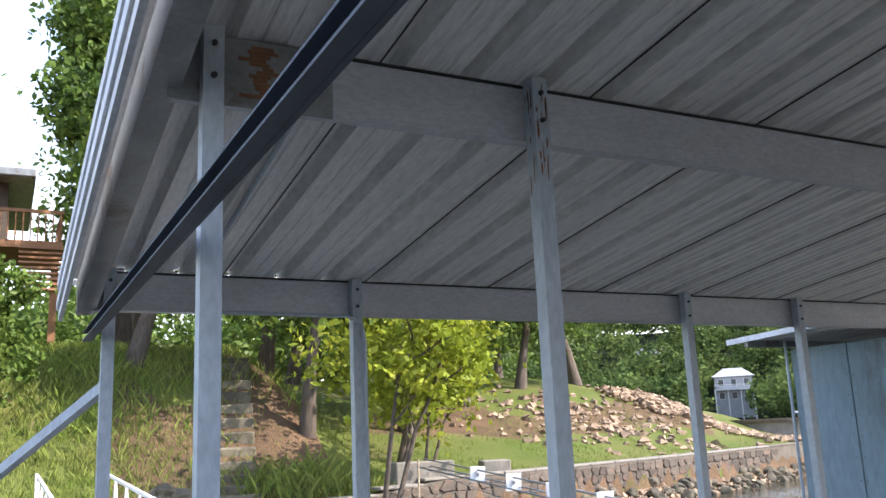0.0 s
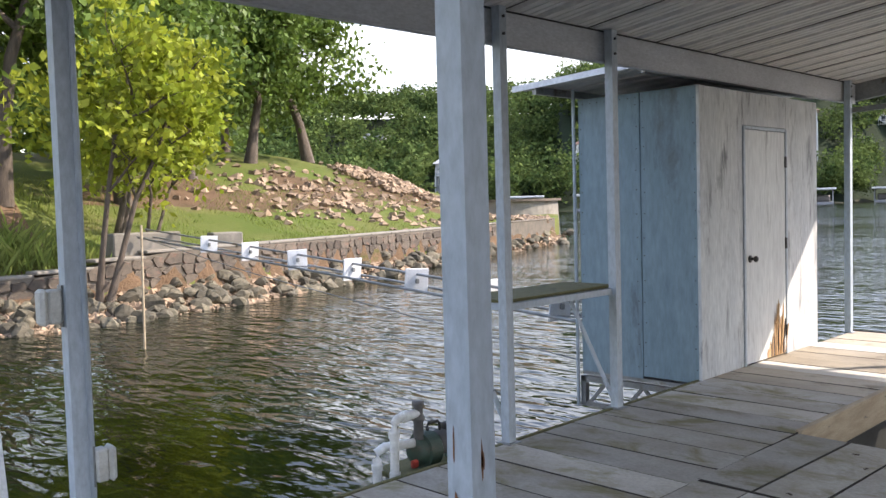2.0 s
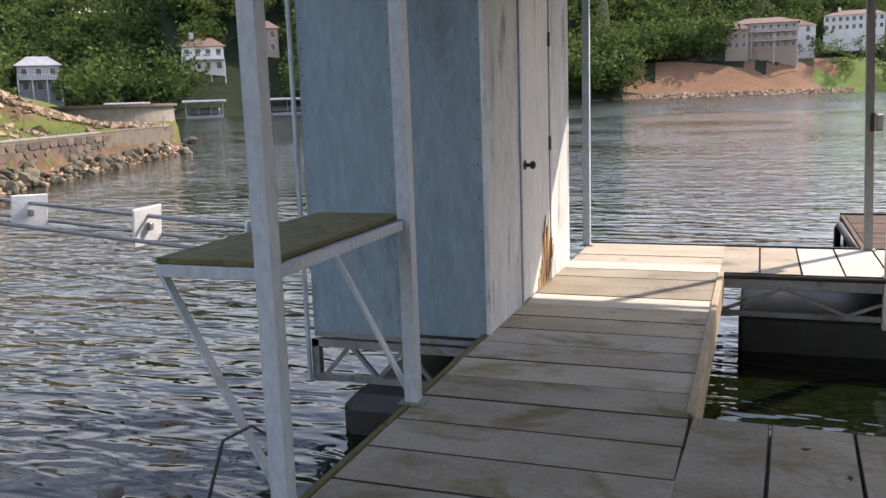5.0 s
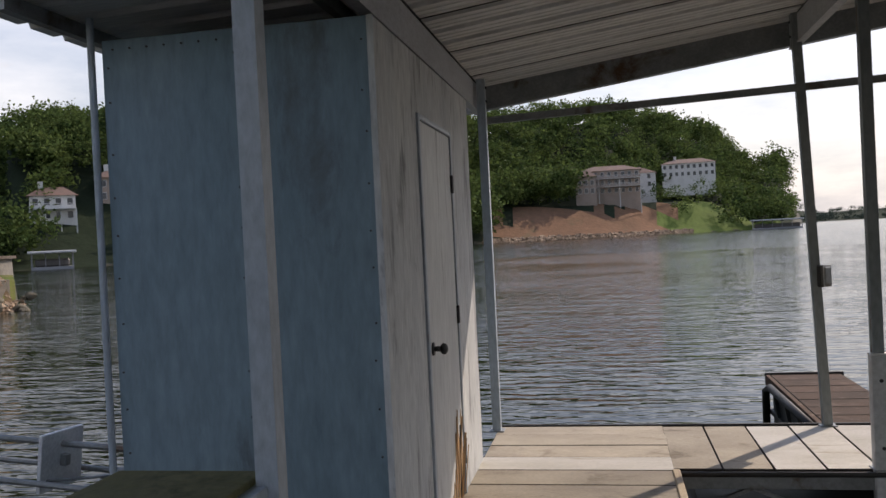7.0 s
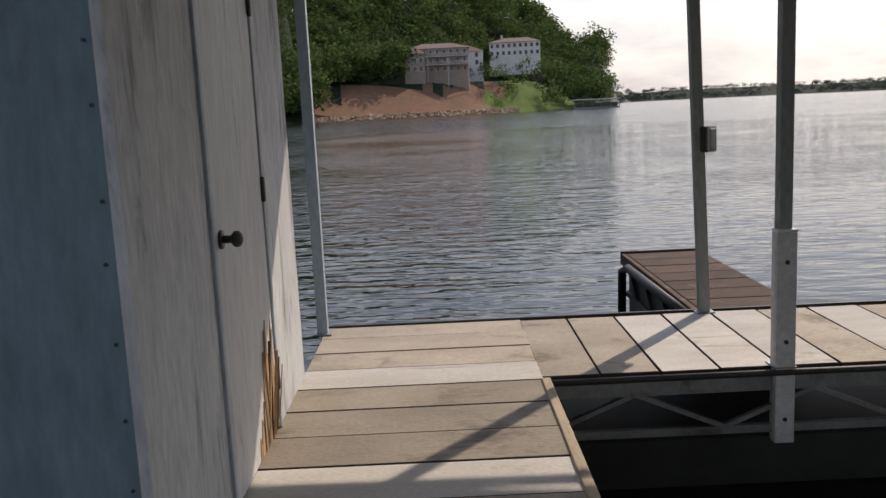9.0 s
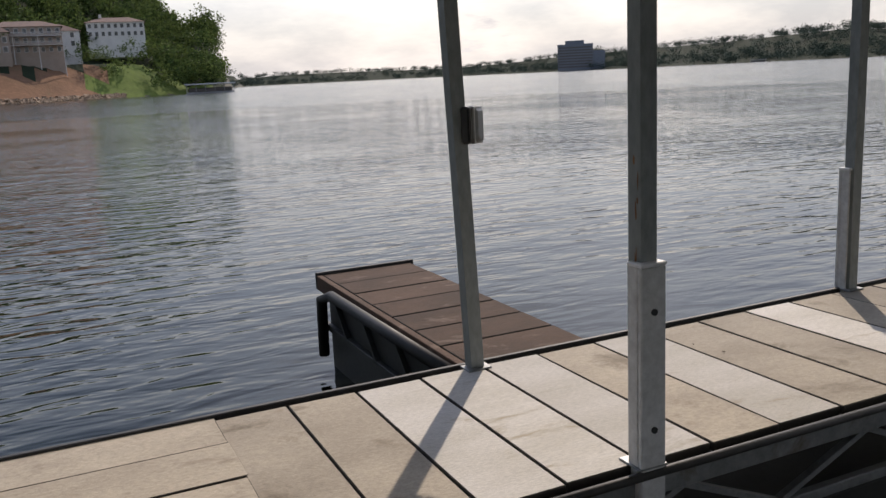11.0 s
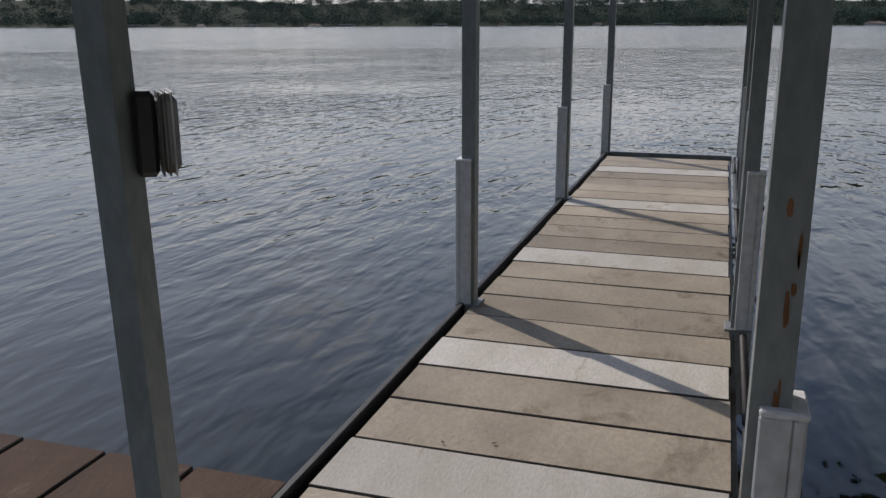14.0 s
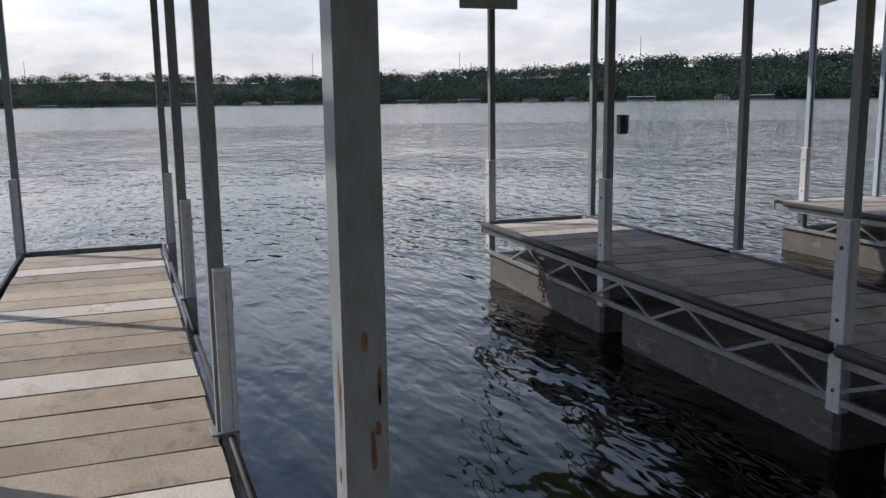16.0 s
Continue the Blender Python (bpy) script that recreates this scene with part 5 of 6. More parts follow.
# ---- trees ----
def tree(name, x, y, height, crown_r, crown_base, seed, n_leaf, leaf, label, trunk_r=0.16, lean=(0, 0), leaf_size=0.2, stems=1, z=None):
    rg = np.random.default_rng(seed)
    r2 = random.Random(seed)
    z0 = (ground_z(x, y) if z is None else z) - 0.1
    th = empty(name, (x, y, z0), label, "tree")
    bm = bmesh.new()
    tips = []

    def limb(a, d, length, r, depth):
        pts = [a]
        p, dd = a.copy(), d.normalized()
        n = 4
        for i in range(n):
            dd = (dd + Vector((r2.gauss(0, 0.13), r2.gauss(0, 0.13), r2.gauss(0.04, 0.08)))).normalized()
            p = p + dd * length / n
            pts.append(p.copy())
        rings = []
        for i, q in enumerate(pts):
            rr = r * (1 - 0.6 * i / n)
            dirn = (pts[min(i + 1, n)] - pts[max(i - 1, 0)]).normalized()
            u = dirn.cross(Vector((0.31, 0.9, 0.2))).normalized()
            v = dirn.cross(u)
            rings.append([bm.verts.new(q + (u * math.cos(k * math.tau / 7) + v * math.sin(k * math.tau / 7)) * rr * (1.35 if i == 0 and depth == 0 else 1)) for k in range(7)])
        for r0, r1 in zip(rings, rings[1:]):
            for k in range(7):
                bm.faces.new((r0[k], r0[(k + 1) % 7], r1[(k + 1) % 7], r1[k]))
        if depth >= 2:
            tips.append(pts[-1])
            tips.append(pts[-2])
            return
        kids = 6 if depth == 0 else 4
        for i in range(kids):
            f = 0.5 + 0.5 * (i + r2.random()) / kids if depth == 0 else 0.35 + 0.65 * (i + r2.random()) / kids
            q = pts[min(int(f * n), n - 1)].lerp(pts[min(int(f * n) + 1, n)], f * n % 1)
            an = r2.uniform(0, math.tau)
            out = Vector((math.cos(an), math.sin(an), r2.uniform(0.15, 0.75)))
            limb(q, out + dd * 0.3, (crown_r * 0.75 if depth == 0 else length * 0.55) * r2.uniform(0.7, 1.15), r * 0.42, depth + 1)

    for sidx in range(stems):
        an = sidx * 2.1
        limb(Vector((0.15 * sidx, 0.12 * sidx, 0)), Vector((lean[0] + (0.3 * math.cos(an) if stems > 1 else 0), lean[1] + (0.3 * math.sin(an) if stems > 1 else 0), 1)), height * 0.8, trunk_r, 0)
    part("trunk", bm, M_BARK, th, "", True)
    # clumps round the limb tips and in an uneven crown
    cz = (crown_base + height) / 2
    hz = (height - crown_base) / 2
    extra = []
    while len(extra) < max(24, len(tips) // 2):
        q = rg.normal(size=3)
        q /= np.linalg.norm(q)
        q *= rg.uniform(0.55, 1.0)
        extra.append((q[0] * crown_r + lean[0] * cz, q[1] * crown_r + lean[1] * cz, cz + q[2] * hz))
    clumps = np.array([tuple(t) for t in tips if t.z > crown_base * 0.8] + extra)
    pick = rg.integers(0, len(clumps), n_leaf)
    cs = rg.uniform(0.35, 0.8, len(clumps)) * crown_r * 0.28
    off = rg.normal(size=(n_leaf, 3)) * cs[pick][:, None]
    off[:, 2] *= 0.6
    me = leaf_cloud("crown", clumps[pick] + off, rg.uniform(0.6, 1.25, n_leaf) * leaf_size, rg)
    link("crown", me, leaf, th)
    return th


OAK = "tall oak tree with dark green leafy crown on the bank"
T = [(-13.3, 2.0, 5.9, 1.8, 2.1, 4200, M_LEAF2, 0.07, 0.2), (-17.6, 1.7, 8.5, 3.2, 2.1, 6500, M_LEAF, 0.19, 0.24), (-24.5, 2.4, 9.5, 3.8, 1.5, 6500, M_LEAF, 0.28, 0.28),
     (-22.5, 6.8, 8.0, 3.3, 1.0, 6500, M_LEAF, 0.22, 0.26), (-26, 11.0, 8.0, 3.2, 1.0, 6000, M_LEAF, 0.22, 0.28), (-31.5, 20.4, 10, 4.6, 2.0, 8500, M_LEAF, 0.26, 0.3),
     (-20.5, -2.4, 9.5, 2.4, 4.2, 4600, M_LEAF, 0.24, 0.26), (-29, -1.7, 17, 3.2, 7.0, 7600, M_LEAF, 0.34, 0.34), (-17.2, -5.9, 4.6, 1.1, 0.6, 4200, M_LEAF, 0.08, 0.16), (-33, 6, 10, 4.3, 1.2, 5200, M_LEAF, 0.28, 0.32),
     (-36, 14, 10, 4.3, 1.2, 5200, M_LEAF, 0.28, 0.32), (-18.6, 4.8, 5.6, 2.1, 1.0, 3600, M_LEAF2, 0.09, 0.22), (-19.5, -9.8, 12.5, 2.6, 2.5, 5600, M_LEAF, 0.24, 0.28),
     (-40, 0, 11, 4.6, 1.2, 4200, M_LEAF, 0.28, 0.38), (-42, 22, 9, 4.2, 1.0, 4200, M_LEAF, 0.28, 0.38), (-29, 15.5, 7.5, 3.0, 1.2, 4800, M_LEAF, 0.24, 0.28), (-15.2, 3.9, 3.8, 1.5, 0.8, 2400, M_LEAF2, 0.05, 0.2)]
for i, (x, y, h, cr_, cb, nl, lf, trr, ls) in enumerate(T):
    nl = int(nl * 2.2) if lf is M_LEAF else int(nl * 0.85)
    cb = cb + 0.8 if lf is M_LEAF and cb < 2 and h > 6 else cb
    if lf is M_LEAF2:
        tree("small_tree", x, y, h, cr_, cb, 30 + i, nl, lf, "slender shoreline tree with bright yellow-green leaves", trr, (0.10, 0.04), ls, stems=2)
    else:
        tree("oak_tree", x, y, h, cr_, cb, 30 + i, nl, lf, OAK, trr, (0.03 * math.sin(i * 3), 0.04 * math.sin(i)), ls)

# grass: lawn blades and tall clumps
def blades(name, spots, hts, label, seed):
    rg = np.random.default_rng(seed)
    n = len(spots)
    p = np.asarray(spots)
    a = rg.uniform(0, 6.283, n)
    h = np.asarray(hts)
    w = 0.008 + 0.012 * h
    side = np.stack([np.cos(a), np.sin(a), np.zeros(n)], 1) * w[:, None]
    tip = np.stack([rg.normal(0, 0.3, n) * h, rg.normal(0, 0.3, n) * h, h], 1)
    v = np.stack([p - side, p + side, p + tip * 0.6 + side * 0.6, p + tip * np.array([1.35, 1.35, 1.0])], 1).reshape(-1, 3)
    i = np.arange(n) * 4
    fs = np.stack([i, i + 1, i + 2, i + 3], 1).tolist()
    return tagged(link(name, mesh_of(name, v.tolist(), fs), M_BLADE), label, "grass", kind="stuff")


sp_, ht_ = [], []
for _ in range(16000):
    a = rnd.uniform(133, 172)
    R, _n = shore(a)
    d = rnd.uniform(1.9, 14)
    x, y = (R + d) * math.cos(radians(a)), (R + d) * math.sin(radians(a))
    if y < 2.2 or noise.noise((x * 0.4, y * 0.4, 2)) < -0.25:
        continue
    sp_.append((x, y, ground_z(x, y) - 0.02))
    ht_.append(rnd.uniform(0.05, 0.14))
blades("lawn_grass", sp_, ht_, "short mown grass on the shore lawn", 2)
sp_, ht_ = [], []
for cx, cy, sp1, n, hh in ((-14.8, 0.9, 0.5, 600, 0.62), (-15.3, -0.2, 0.4, 250, 0.4), (-17.5, -4.2, 1.4, 2600, 0.3), (-21.0, -2.9, 1.6, 3600, 0.42), (-15.2, -4.2, 1.2, 1600, 0.22), (-17.0, -1.8, 1.4, 900, 0.2), (-21.5, -6.5, 2.0, 2200, 0.4), (-14.6, 1.8, 0.4, 300, 0.35), (-23, 0.0, 2.0, 1600, 0.35)):
    for _ in range(n):
        x, y = rnd.gauss(cx, sp1), rnd.gauss(cy, sp1)
        if math.hypot(x, y) - shore(math.degrees(math.atan2(y, x)))[0] < 1.9:
            continue
        sp_.append((x, y, ground_z(x, y) - 0.03))
        ht_.append(hh * rnd.uniform(0.5, 1.25))
blades("tall_grass", sp_, ht_, "tall wild grass and weeds on the bank", 8)

# ---- far woods ----
def woods(name, spots, label, leaf, per, seed, size=0.24):
    """spots: (x, y, ground, height, radius). Crowns of leaf sprays over thin dark stems, in one mesh."""
    rg = np.random.default_rng(seed)
    c, s = [], []
    for x, y, z, h, r in spots:
        nc = 9
        q = rg.normal(size=(nc, 3))
        q /= np.linalg.norm(q, axis=1)[:, None]
        cl = q * np.array([r, r, h * 0.34]) * rg.uniform(0.5, 1.0, (nc, 1)) + np.array([x, y, z + h * 0.6])
        pick = rg.integers(0, nc, per)
        c.append(cl[pick] + rg.normal(size=(per, 3)) * np.array([r, r, r * 0.75]) * 0.27)
        s.append(rg.uniform(0.6, 1.2, per) * r * size)
    me = leaf_cloud(name, np.concatenate(c), np.concatenate(s), rg, 0.3)
    return tagged(link(name, me, leaf), label, "woods", kind="stuff")


spots = []
for _ in range(5200):
    a = rnd.uniform(78.6, 126.0)
    R, _n = shore(a)
    d = R * 0.74 * rnd.random() ** 1.35 + 1
    if 86 < a < 97.6 and d < 26:
        continue
    if 80 < a <= 86.5 and d < 40 and rnd.random() < (0.97 if a > 83 else 0.85):
        continue
    if 83 < a < 92 and d < 62:
        continue
    if any(abs(a - ha) < 2.0 and d < hd + 5 for ha, hd in ((125.2, 26), (121.5, 30), (113.0, 34), (106.5, 40), (103.6, 42))):
        continue
    x, y = (R + d) * math.cos(radians(a)), (R + d) * math.sin(radians(a))
    h = rnd.uniform(9, 15) * (0.7 if a > 108 else 1.0)
    spots.append((x, y, ground_z(x, y), h, h * rnd.uniform(0.32, 0.48)))
    if len(spots) > 1700:
        break
for _ in range(620):
    a, r = rnd.uniform(125, 156), rnd.uniform(177, 300)
    x, y = r * math.cos(radians(a)), r * math.sin(radians(a))
    h = rnd.uniform(7, 12)
    if abs(a - 134.9) < 2.0 and r < 206:
        continue
    spots.append((x, y, ground_z(x, y), h, h * 0.45))
for az, d, h in ((96.5, 24, 9), (95.6, 22, 8), (94.2, 27, 9), (93.0, 25, 8), (97.3, 20, 9), (92.2, 28, 7), (86.3, 22, 8), (85.0, 14, 9), (84.2, 18, 8), (82.6, 12, 9), (86.6, 30, 8), (85.4, 24, 8), (83.9, 26, 9), (83.0, 30, 10), (81.4, 16, 9), (80.6, 10, 8), (79.8, 8, 8), (87.6, 40, 6)):
    x, y = (shore(az)[0] + d) * math.cos(radians(az)), (shore(az)[0] + d) * math.sin(radians(az))
    spots.append((x, y, ground_z(x, y), h, h * 0.38))
woods("far_woods", spots, "dense green oak woods on the hills across the cove", M_FARLEAF, 230, 4)
spots = []
for a in np.arange(152, 215, 0.9):
    for k in range(2):
        r = rnd.uniform(55, 85)
        x, y = r * math.cos(radians(a)), r * math.sin(radians(a))
        h = rnd.uniform(5.5, 9)
        spots.append((x, y, ground_z(x, y) - 0.6, h, h * 0.5))
woods("back_woods", spots, "light green woods behind the shore trees", M_LEAF, 380, 6, 0.16)
spots = []
for _ in range(2900):
    a = rnd.uniform(-75, 78.4)
    R, _n = shore(a)
    d = R * 0.42 * rnd.random() ** 1.2 + 2
    x, y = (R + d) * math.cos(radians(a)), (R + d) * math.sin(radians(a))
    h = rnd.uniform(9, 15)
    spots.append((x, y, ground_z(x, y) - 1, h, h * rnd.uniform(0.6, 1.0)))
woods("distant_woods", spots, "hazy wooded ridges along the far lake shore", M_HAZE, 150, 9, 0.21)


# ---- houses and boat docks across the water ----
def house(name, x, y, z, w, d, storeys, face, wall_m, label, chimney=True, decks=True, roof_m=None):
    th = empty(name, (x, y, z), label, "house")
    th.rotation_euler = (0, 0, radians(face))
    H = storeys * 2.8
    part("wall", boxbm((-w / 2, -d / 2, -7), (w / 2, d / 2, H)), wall_m, th)
    bm = bmesh.new()
    e, rz = 0.6, 2.0
    v = [bm.verts.new(p) for p in ((-w / 2 - e, -d / 2 - e, H), (w / 2 + e, -d / 2 - e, H), (w / 2 + e, d / 2 + e, H), (-w / 2 - e, d / 2 + e, H), (-w / 4, 0, H + rz), (w / 4, 0, H + rz))]
    for f in ((0, 1, 5, 4), (1, 2, 5), (2, 3, 4, 5), (3, 0, 4), (3, 2, 1, 0)):
        bm.faces.new([v[i] for i in f])
    part("roof", bm, roof_m or M_TILE, th)
    n = max(3, int(w / 2.2))
    for s in range(storeys):
        for j in range(n):
            cx = -w / 2 + w * (j + 0.5) / n
            wi = part("window", boxbm((cx - 0.62, -d / 2 - 0.06, s * 2.8 + 0.7), (cx + 0.62, -d / 2 + 0.02, s * 2.8 + 2.3)), M_HOUSE, th)
            part("pane", boxbm((cx - 0.52, -d / 2 - 0.09, s * 2.8 + 0.8), (cx + 0.52, -d / 2 - 0.062, s * 2.8 + 2.2)), M_GLASS, wi)
        if decks and s:
            dk = part("balcony", boxbm((-w / 2, -d / 2 - 2.2, s * 2.8 - 0.15), (w / 2, -d / 2 - 0.1, s * 2.8)), M_HOUSE, th)
            bm = barbm((-w / 2, -d / 2 - 2.2, s * 2.8 + 1), (w / 2, -d / 2 - 2.2, s * 2.8 + 1), 0.1, 0.1)
            for j in range(int(w / 0.5)):
                add_bar(bm, (-w / 2 + j * 0.5, -d / 2 - 2.2, s * 2.8), (-w / 2 + j * 0.5, -d / 2 - 2.2, s * 2.8 + 1), 0.06, 0.06)
            part("railing", bm, M_HOUSE, dk)
    if decks:
        for j in range(4):
            cx = -w / 2 + w * j / 3
            part("column", boxbm((cx - 0.12, -d / 2 - 2.3, -7), (cx + 0.12, -d / 2 - 2.06, (storeys - 1) * 2.8)), M_HOUSE, th)
    if chimney:
        part("chimney", boxbm((-w / 4 - 0.5, -0.5, H), (-w / 4 + 0.5, 0.5, H + 3.2)), M_HOUSE, th)
    return th


def at_polar(az, r):
    return r * math.cos(radians(az)), r * math.sin(radians(az))


def put_house(name, az, d, dz, w, dep, st_, m, label, **kw):
    R, _n = shore(az)
    x, y = at_polar(az, R + d)
    house(name, x, y, ground_z(x, y) + dz, w, dep, st_, az - 90, m, label, **kw)


put_house("lake_house", 89.6, 36, 3, 21, 11, 3, M_HOUSETAN, "three-storey tan lake house with white balconies", chimney=False)
put_house("lake_house", 84.6, 56, 8.5, 20, 11, 2, M_HOUSE, "large white lake house with red tile roof and chimney", decks=False)
for az, r, z, w, m, txt in ((134.9, 198, 5.4, 8, M_CONC, "white two-storey hillside house with balconies among trees"), (139.9, 232, 14.0, 9, M_HOUSETAN, "pale hillside house high among trees")):
    x, y = at_polar(az, r)
    house("hillside_house", x, y, z, w, 7, 2, az - 90, m, txt, chimney=False, roof_m=M_CONC)
# wings that step the two lake houses down the slope
for az, d, dz, w, dep, hh, m in ((91.1, 33, 3, 7, 9, 6.5, M_HOUSETAN), (87.7, 50, 5.5, 12, 9, 5.6, M_HOUSE)):
    x, y = at_polar(az, shore(az)[0] + d)
    th = empty("house_wing", (x, y, ground_z(x, y) + dz), "low hip-roofed wing beside the lake house", "house")
    th.rotation_euler = (0, 0, radians(az - 90))
    part("wall", boxbm((-w / 2, -dep / 2, -7), (w / 2, dep / 2, hh)), m, th)
    bm = bmesh.new()
    bmesh.ops.create_cone(bm, cap_ends=True, segments=4, radius1=w * 0.78, radius2=0.3, depth=2.6, matrix=Matrix.Translation((0, 0, hh + 1.3)) @ Matrix.Diagonal((1, dep / w, 1, 1)) @ Matrix.Rotation(math.pi / 4, 4, "Z"))
    part("roof", bm, M_TILE, th)
    for j in range(3):
        for zz in (0.6, 3.4):
            cx = (j - 1) * w * 0.3
            wi = part("window", boxbm((cx - 0.7, -dep / 2 - 0.06, zz), (cx + 0.7, -dep / 2 + 0.02, zz + 1.8)), M_HOUSE, th)
            part("pane", boxbm((cx - 0.55, -dep / 2 - 0.09, zz + 0.12), (cx + 0.55, -dep / 2 - 0.062, zz + 1.68)), M_GLASS, wi)
put_house("hillside_house", 125.2, 26, -2, 9, 6, 2, M_HOUSE, "white hillside house with balconies among trees")
put_house("hillside_house", 121.5, 30, -2, 8, 6, 2, M_HOUSETAN, "tan hillside house among trees", decks=False)
put_house("hillside_house", 113.0, 34, -2, 12, 7, 2, M_HOUSE, "white hillside house above the cove")
put_house("hillside_house", 103.6, 42, -2, 13, 8, 2, M_HOUSETAN, "tan two-storey house above the cove")
put_house("hillside_house", 106.5, 40, -2, 14, 8, 2, M_HOUSE, "pale blue-white house above the cove")
for a in (-38, -29, -26, -14, -8, 1, 8, 14, 26, 33):
    put_house("far_house", a, 14 + 6 * math.sin(a), -1, 16 + 5 * math.sin(a * 3), 9, 1, M_HOUSE, "small pale house on the far lake shore", chimney=False, decks=False)


def boat_dock(az, off, w, R=0, label="covered boat dock with flat pale roof on the far shore"):
    R = R or shore(az)[0]
    x, y = at_polar(az, R - off)
    th = empty("boat_dock", (x, y, WATER), label, "boat dock", "far boat docks")
    th.rotation_euler = (0, 0, radians(az - 90))
    part("deck", boxbm((-w / 2, -3, -0.2), (w / 2, 3, 0.5)), M_CONC, th)
    part("roof", boxbm((-w / 2 - 0.5, -4.5, 2.9), (w / 2 + 0.5, 4.5, 3.35), 0.12), M_BUMPER, th)
    # added dark block imitates the shadow below the roof
    part("boat_lift", boxbm((-w / 2 + 0.6, -1.5, 0.5), (w / 2 - 0.6, 2.6, 1.9), 0.3), M_MOTOR, th, "added dark block for the shade under the roof")
    n = max(3, int(w / 3))
    for j in range(n + 1):
        for yy in (-2.9, 2.9):
            xx = -w / 2 + 0.1 + (w - 0.2) * j / n
            part("post", boxbm((xx - 0.08, yy - 0.08, 0.5), (xx + 0.08, yy + 0.08, 2.9)), M_CONC, th)


for az, off, w in ((125.4, 6, 7), (119.5, 6, 11), (112, 6, 10), (107, 6, 9), (79.4, 12, 16)):
    boat_dock(az, off, w)
boat_dock(130.1, 6, 7, 175)
for az in (-40, -33, -22, -18, -10, -4, 4, 10, 18, 24, 30, 37, 45):
    boat_dock(az, 10, 20)

# hotel tower on the far shore
x, y = at_polar(55.9, 1540)
th = empty("hotel_tower", (x, y, 0), "grey-blue multi-storey hotel on the far shore", "building")
th.rotation_euler = (0, 0, radians(-34))
part("wall", boxbm((-35, -12, -2), (25, 12, 44)), M_HOTEL, th)
part("wing", boxbm((25.2, -10, -2), (45, 10, 32)), M_HOTEL, th)
part("wing", boxbm((-22, -9, 44.1), (10, 9, 50)), M_HOTEL, th)
for s in range(8):
    part("window_band", boxbm((-34, -12.4, 5 + s * 4.6), (24, -12.05, 7.2 + s * 4.6)), M_MOTOR, th)
for az, r in ((-21.5, 1350), (-12, 1350), (-33, 1100), (5, 1600)):
    x, y = at_polar(az, r)
    tagged(part("radio_mast", barbm((x, y, 10), (x, y, 75), 0.9, sides=6), M_GALV), "thin radio mast on the far ridge", "mast", "radio masts")

# shore rocks below the clay bank
spots = []
for _ in range(900):
    a = rnd.uniform(84.5, 98)
    R, _n = shore(a)
    d = rnd.uniform(-1, 4)
    x, y = at_polar(a, R + d)
    spots.append((x, y, WATER + 0.3 * max(d, 0)))
stone_stuff("far_riprap", spots, "pale riprap rocks below the clay bank", M_RUBBLE, 0.5, 1.1, 12)

# timber house deck on the bank
dk = empty("timber_deck_house", (-24.5, -7.4, 5.2), "brown house with orange timber deck on the bank", "house")
part("wall", boxbm((-8, -5, -1), (-1.5, 1.6, 5.2)), M_BARK, dk)
part("roof", boxbm((-8.6, -5.6, 5.2), (-0.6, 2.4, 5.5), 0.05), M_GALV, dk)
part("deck_floor", boxbm((-1.5, -5, 2.4), (1.5, 3.2, 2.62)), M_LUMBER, dk)
for y in (-4.8, -1, 3.0):
    part("post", boxbm((1.25, y - 0.1, -3.5), (1.45, y + 0.1, 2.4)), M_LUMBER, dk)
rl = part("railing", boxbm((1.38, -5, 3.5), (1.48, 3.2, 3.6)), M_LUMBER, dk)
for j in range(40):
    part("baluster", boxbm((1.41, -4.95 + j * 0.206, 2.62), (1.45, -4.91 + j * 0.206, 3.5)), M_LUMBER, rl)
rl = part("railing", boxbm((-1.5, 3.1, 3.5), (1.37, 3.2, 3.6)), M_LUMBER, dk)
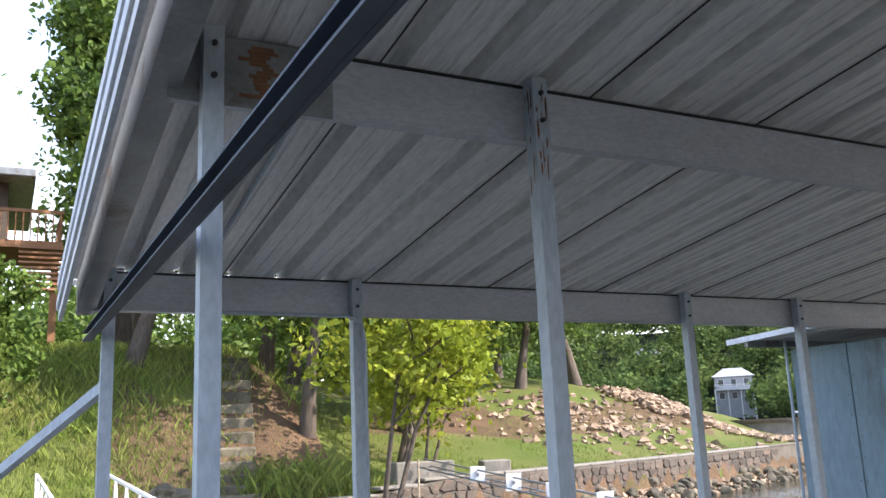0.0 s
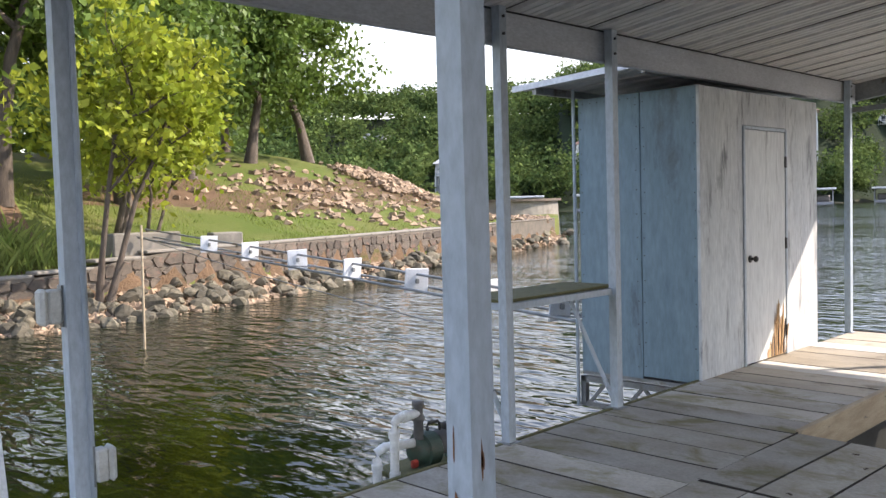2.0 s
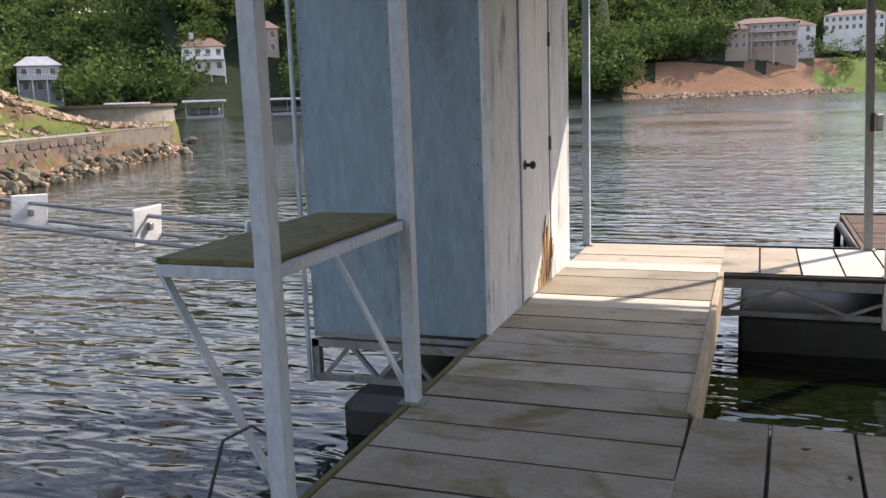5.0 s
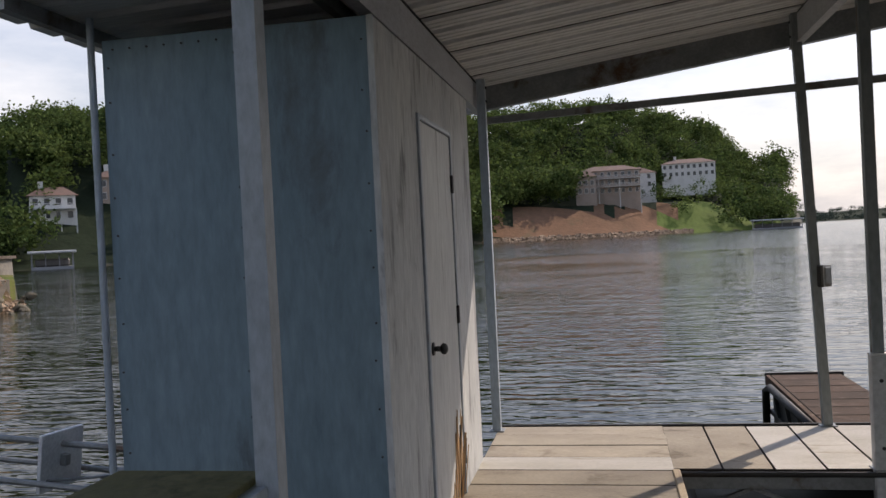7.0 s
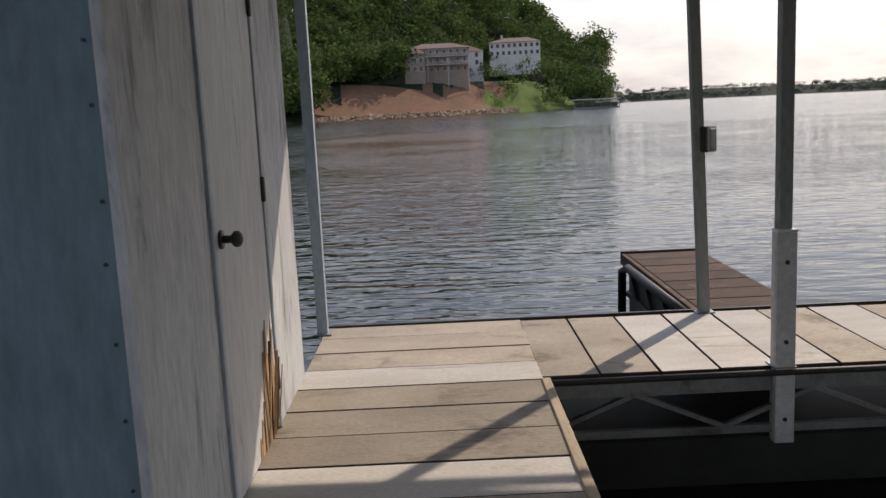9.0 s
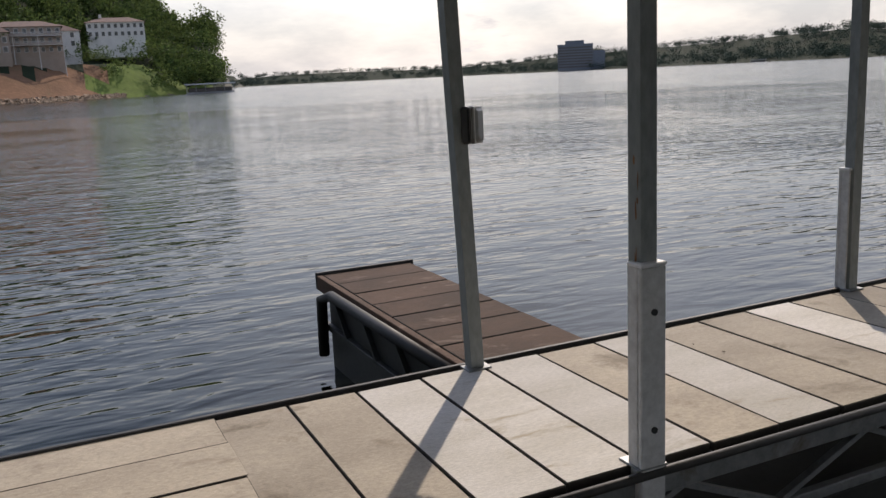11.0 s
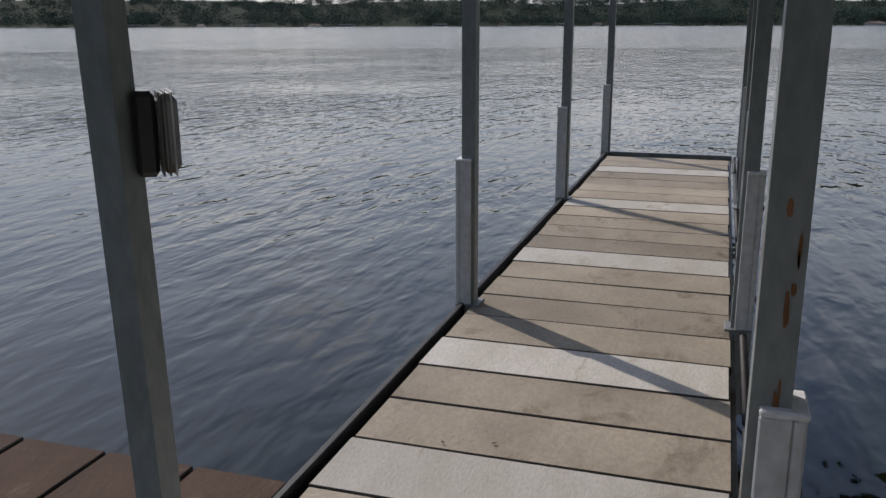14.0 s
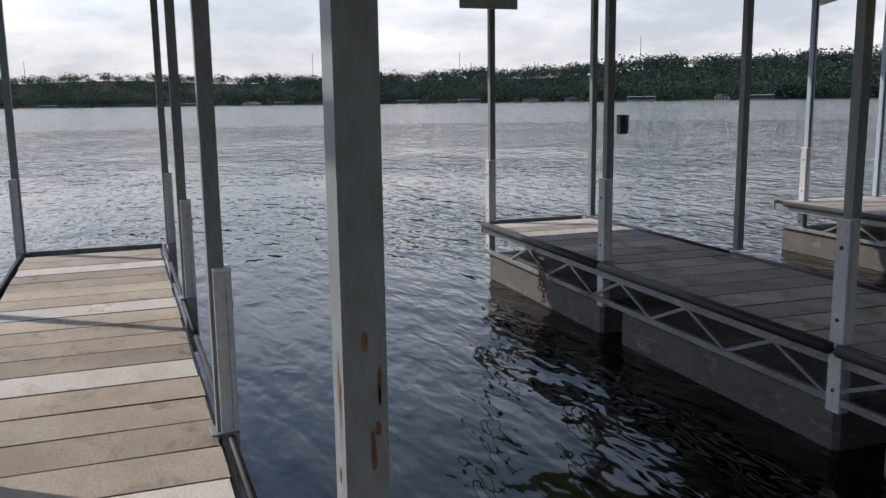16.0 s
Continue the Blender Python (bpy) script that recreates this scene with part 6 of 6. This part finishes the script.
for j in range(14):
    part("baluster", boxbm((-1.45 + j * 0.206, 3.13, 2.62), (-1.41 + j * 0.206, 3.17, 3.5)), M_LUMBER, rl)
for j in range(9):
    part("stair_tread", boxbm((1.6 + j * 0.27, 2.0, 2.3 - j * 0.2), (1.9 + j * 0.27, 3.2, 2.36 - j * 0.2)), M_LUMBER, dk)

# mooring chain on the middle finger, dead leaves on the boards
ch = empty("mooring_chain", (8.35, -0.165, -0.14), "short rusty mooring chain hanging over the float", "chain")
link_me = None
for strand in range(2):
    for k in range(8 if strand == 0 else 6):
        if link_me is None:
            bm = bmesh.new()
            loop = [(0.016 * math.cos(a * math.tau / 10), 0, 0.03 * math.sin(a * math.tau / 10)) for a in range(11)]
            tube(bm, loop, 0.005, 6)
            o = part("chain_link", bm, M_RUST, ch, "", True)
            link_me = o.data
        else:
            o = link("chain_link", link_me, None, ch)
        o.location = (0.07 * strand, 0, -0.03 - 0.047 * k)
        o.rotation_euler = (0, 0.06 * math.sin(k * 2 + strand), math.pi / 2 * (k % 2))
part("shackle", boxbm((-0.02, -0.035, 0.0), (0.09, 0.012, 0.02), 0.004), M_GALV, ch)
for i, (x, y) in enumerate(((1.93, -0.26), (2.06, -0.48), (1.93, -1.10), (3.56, 3.88), (3.60, 3.73))):
    bm = bmesh.new()
    v = [bm.verts.new((0.03 * c * math.cos(a), 0.018 * c * math.sin(a), 0.004 + 0.006 * abs(math.sin(a * 1.5 + i)))) for a, c in ((k * math.tau / 9, 1.0 if k % 2 else 0.7) for k in range(9))]
    f = bm.faces.new(v)
    e = bmesh.ops.extrude_face_region(bm, geom=[f])
    for g in e["geom"]:
        if isinstance(g, bmesh.types.BMVert):
            g.co.z += 0.002
    o = tagged(part("dead_leaf", bm, M_DEADLEAF), "curled dark dead leaf lying on the deck boards", "leaf", "dead leaves on the deck")
    o.location = (x, y, 0.002)
    o.rotation_euler = (0, 0, i * 1.3)
    o.scale = (0.7, 0.7, 0.7) if i < 3 else (0.3, 0.3, 0.4)
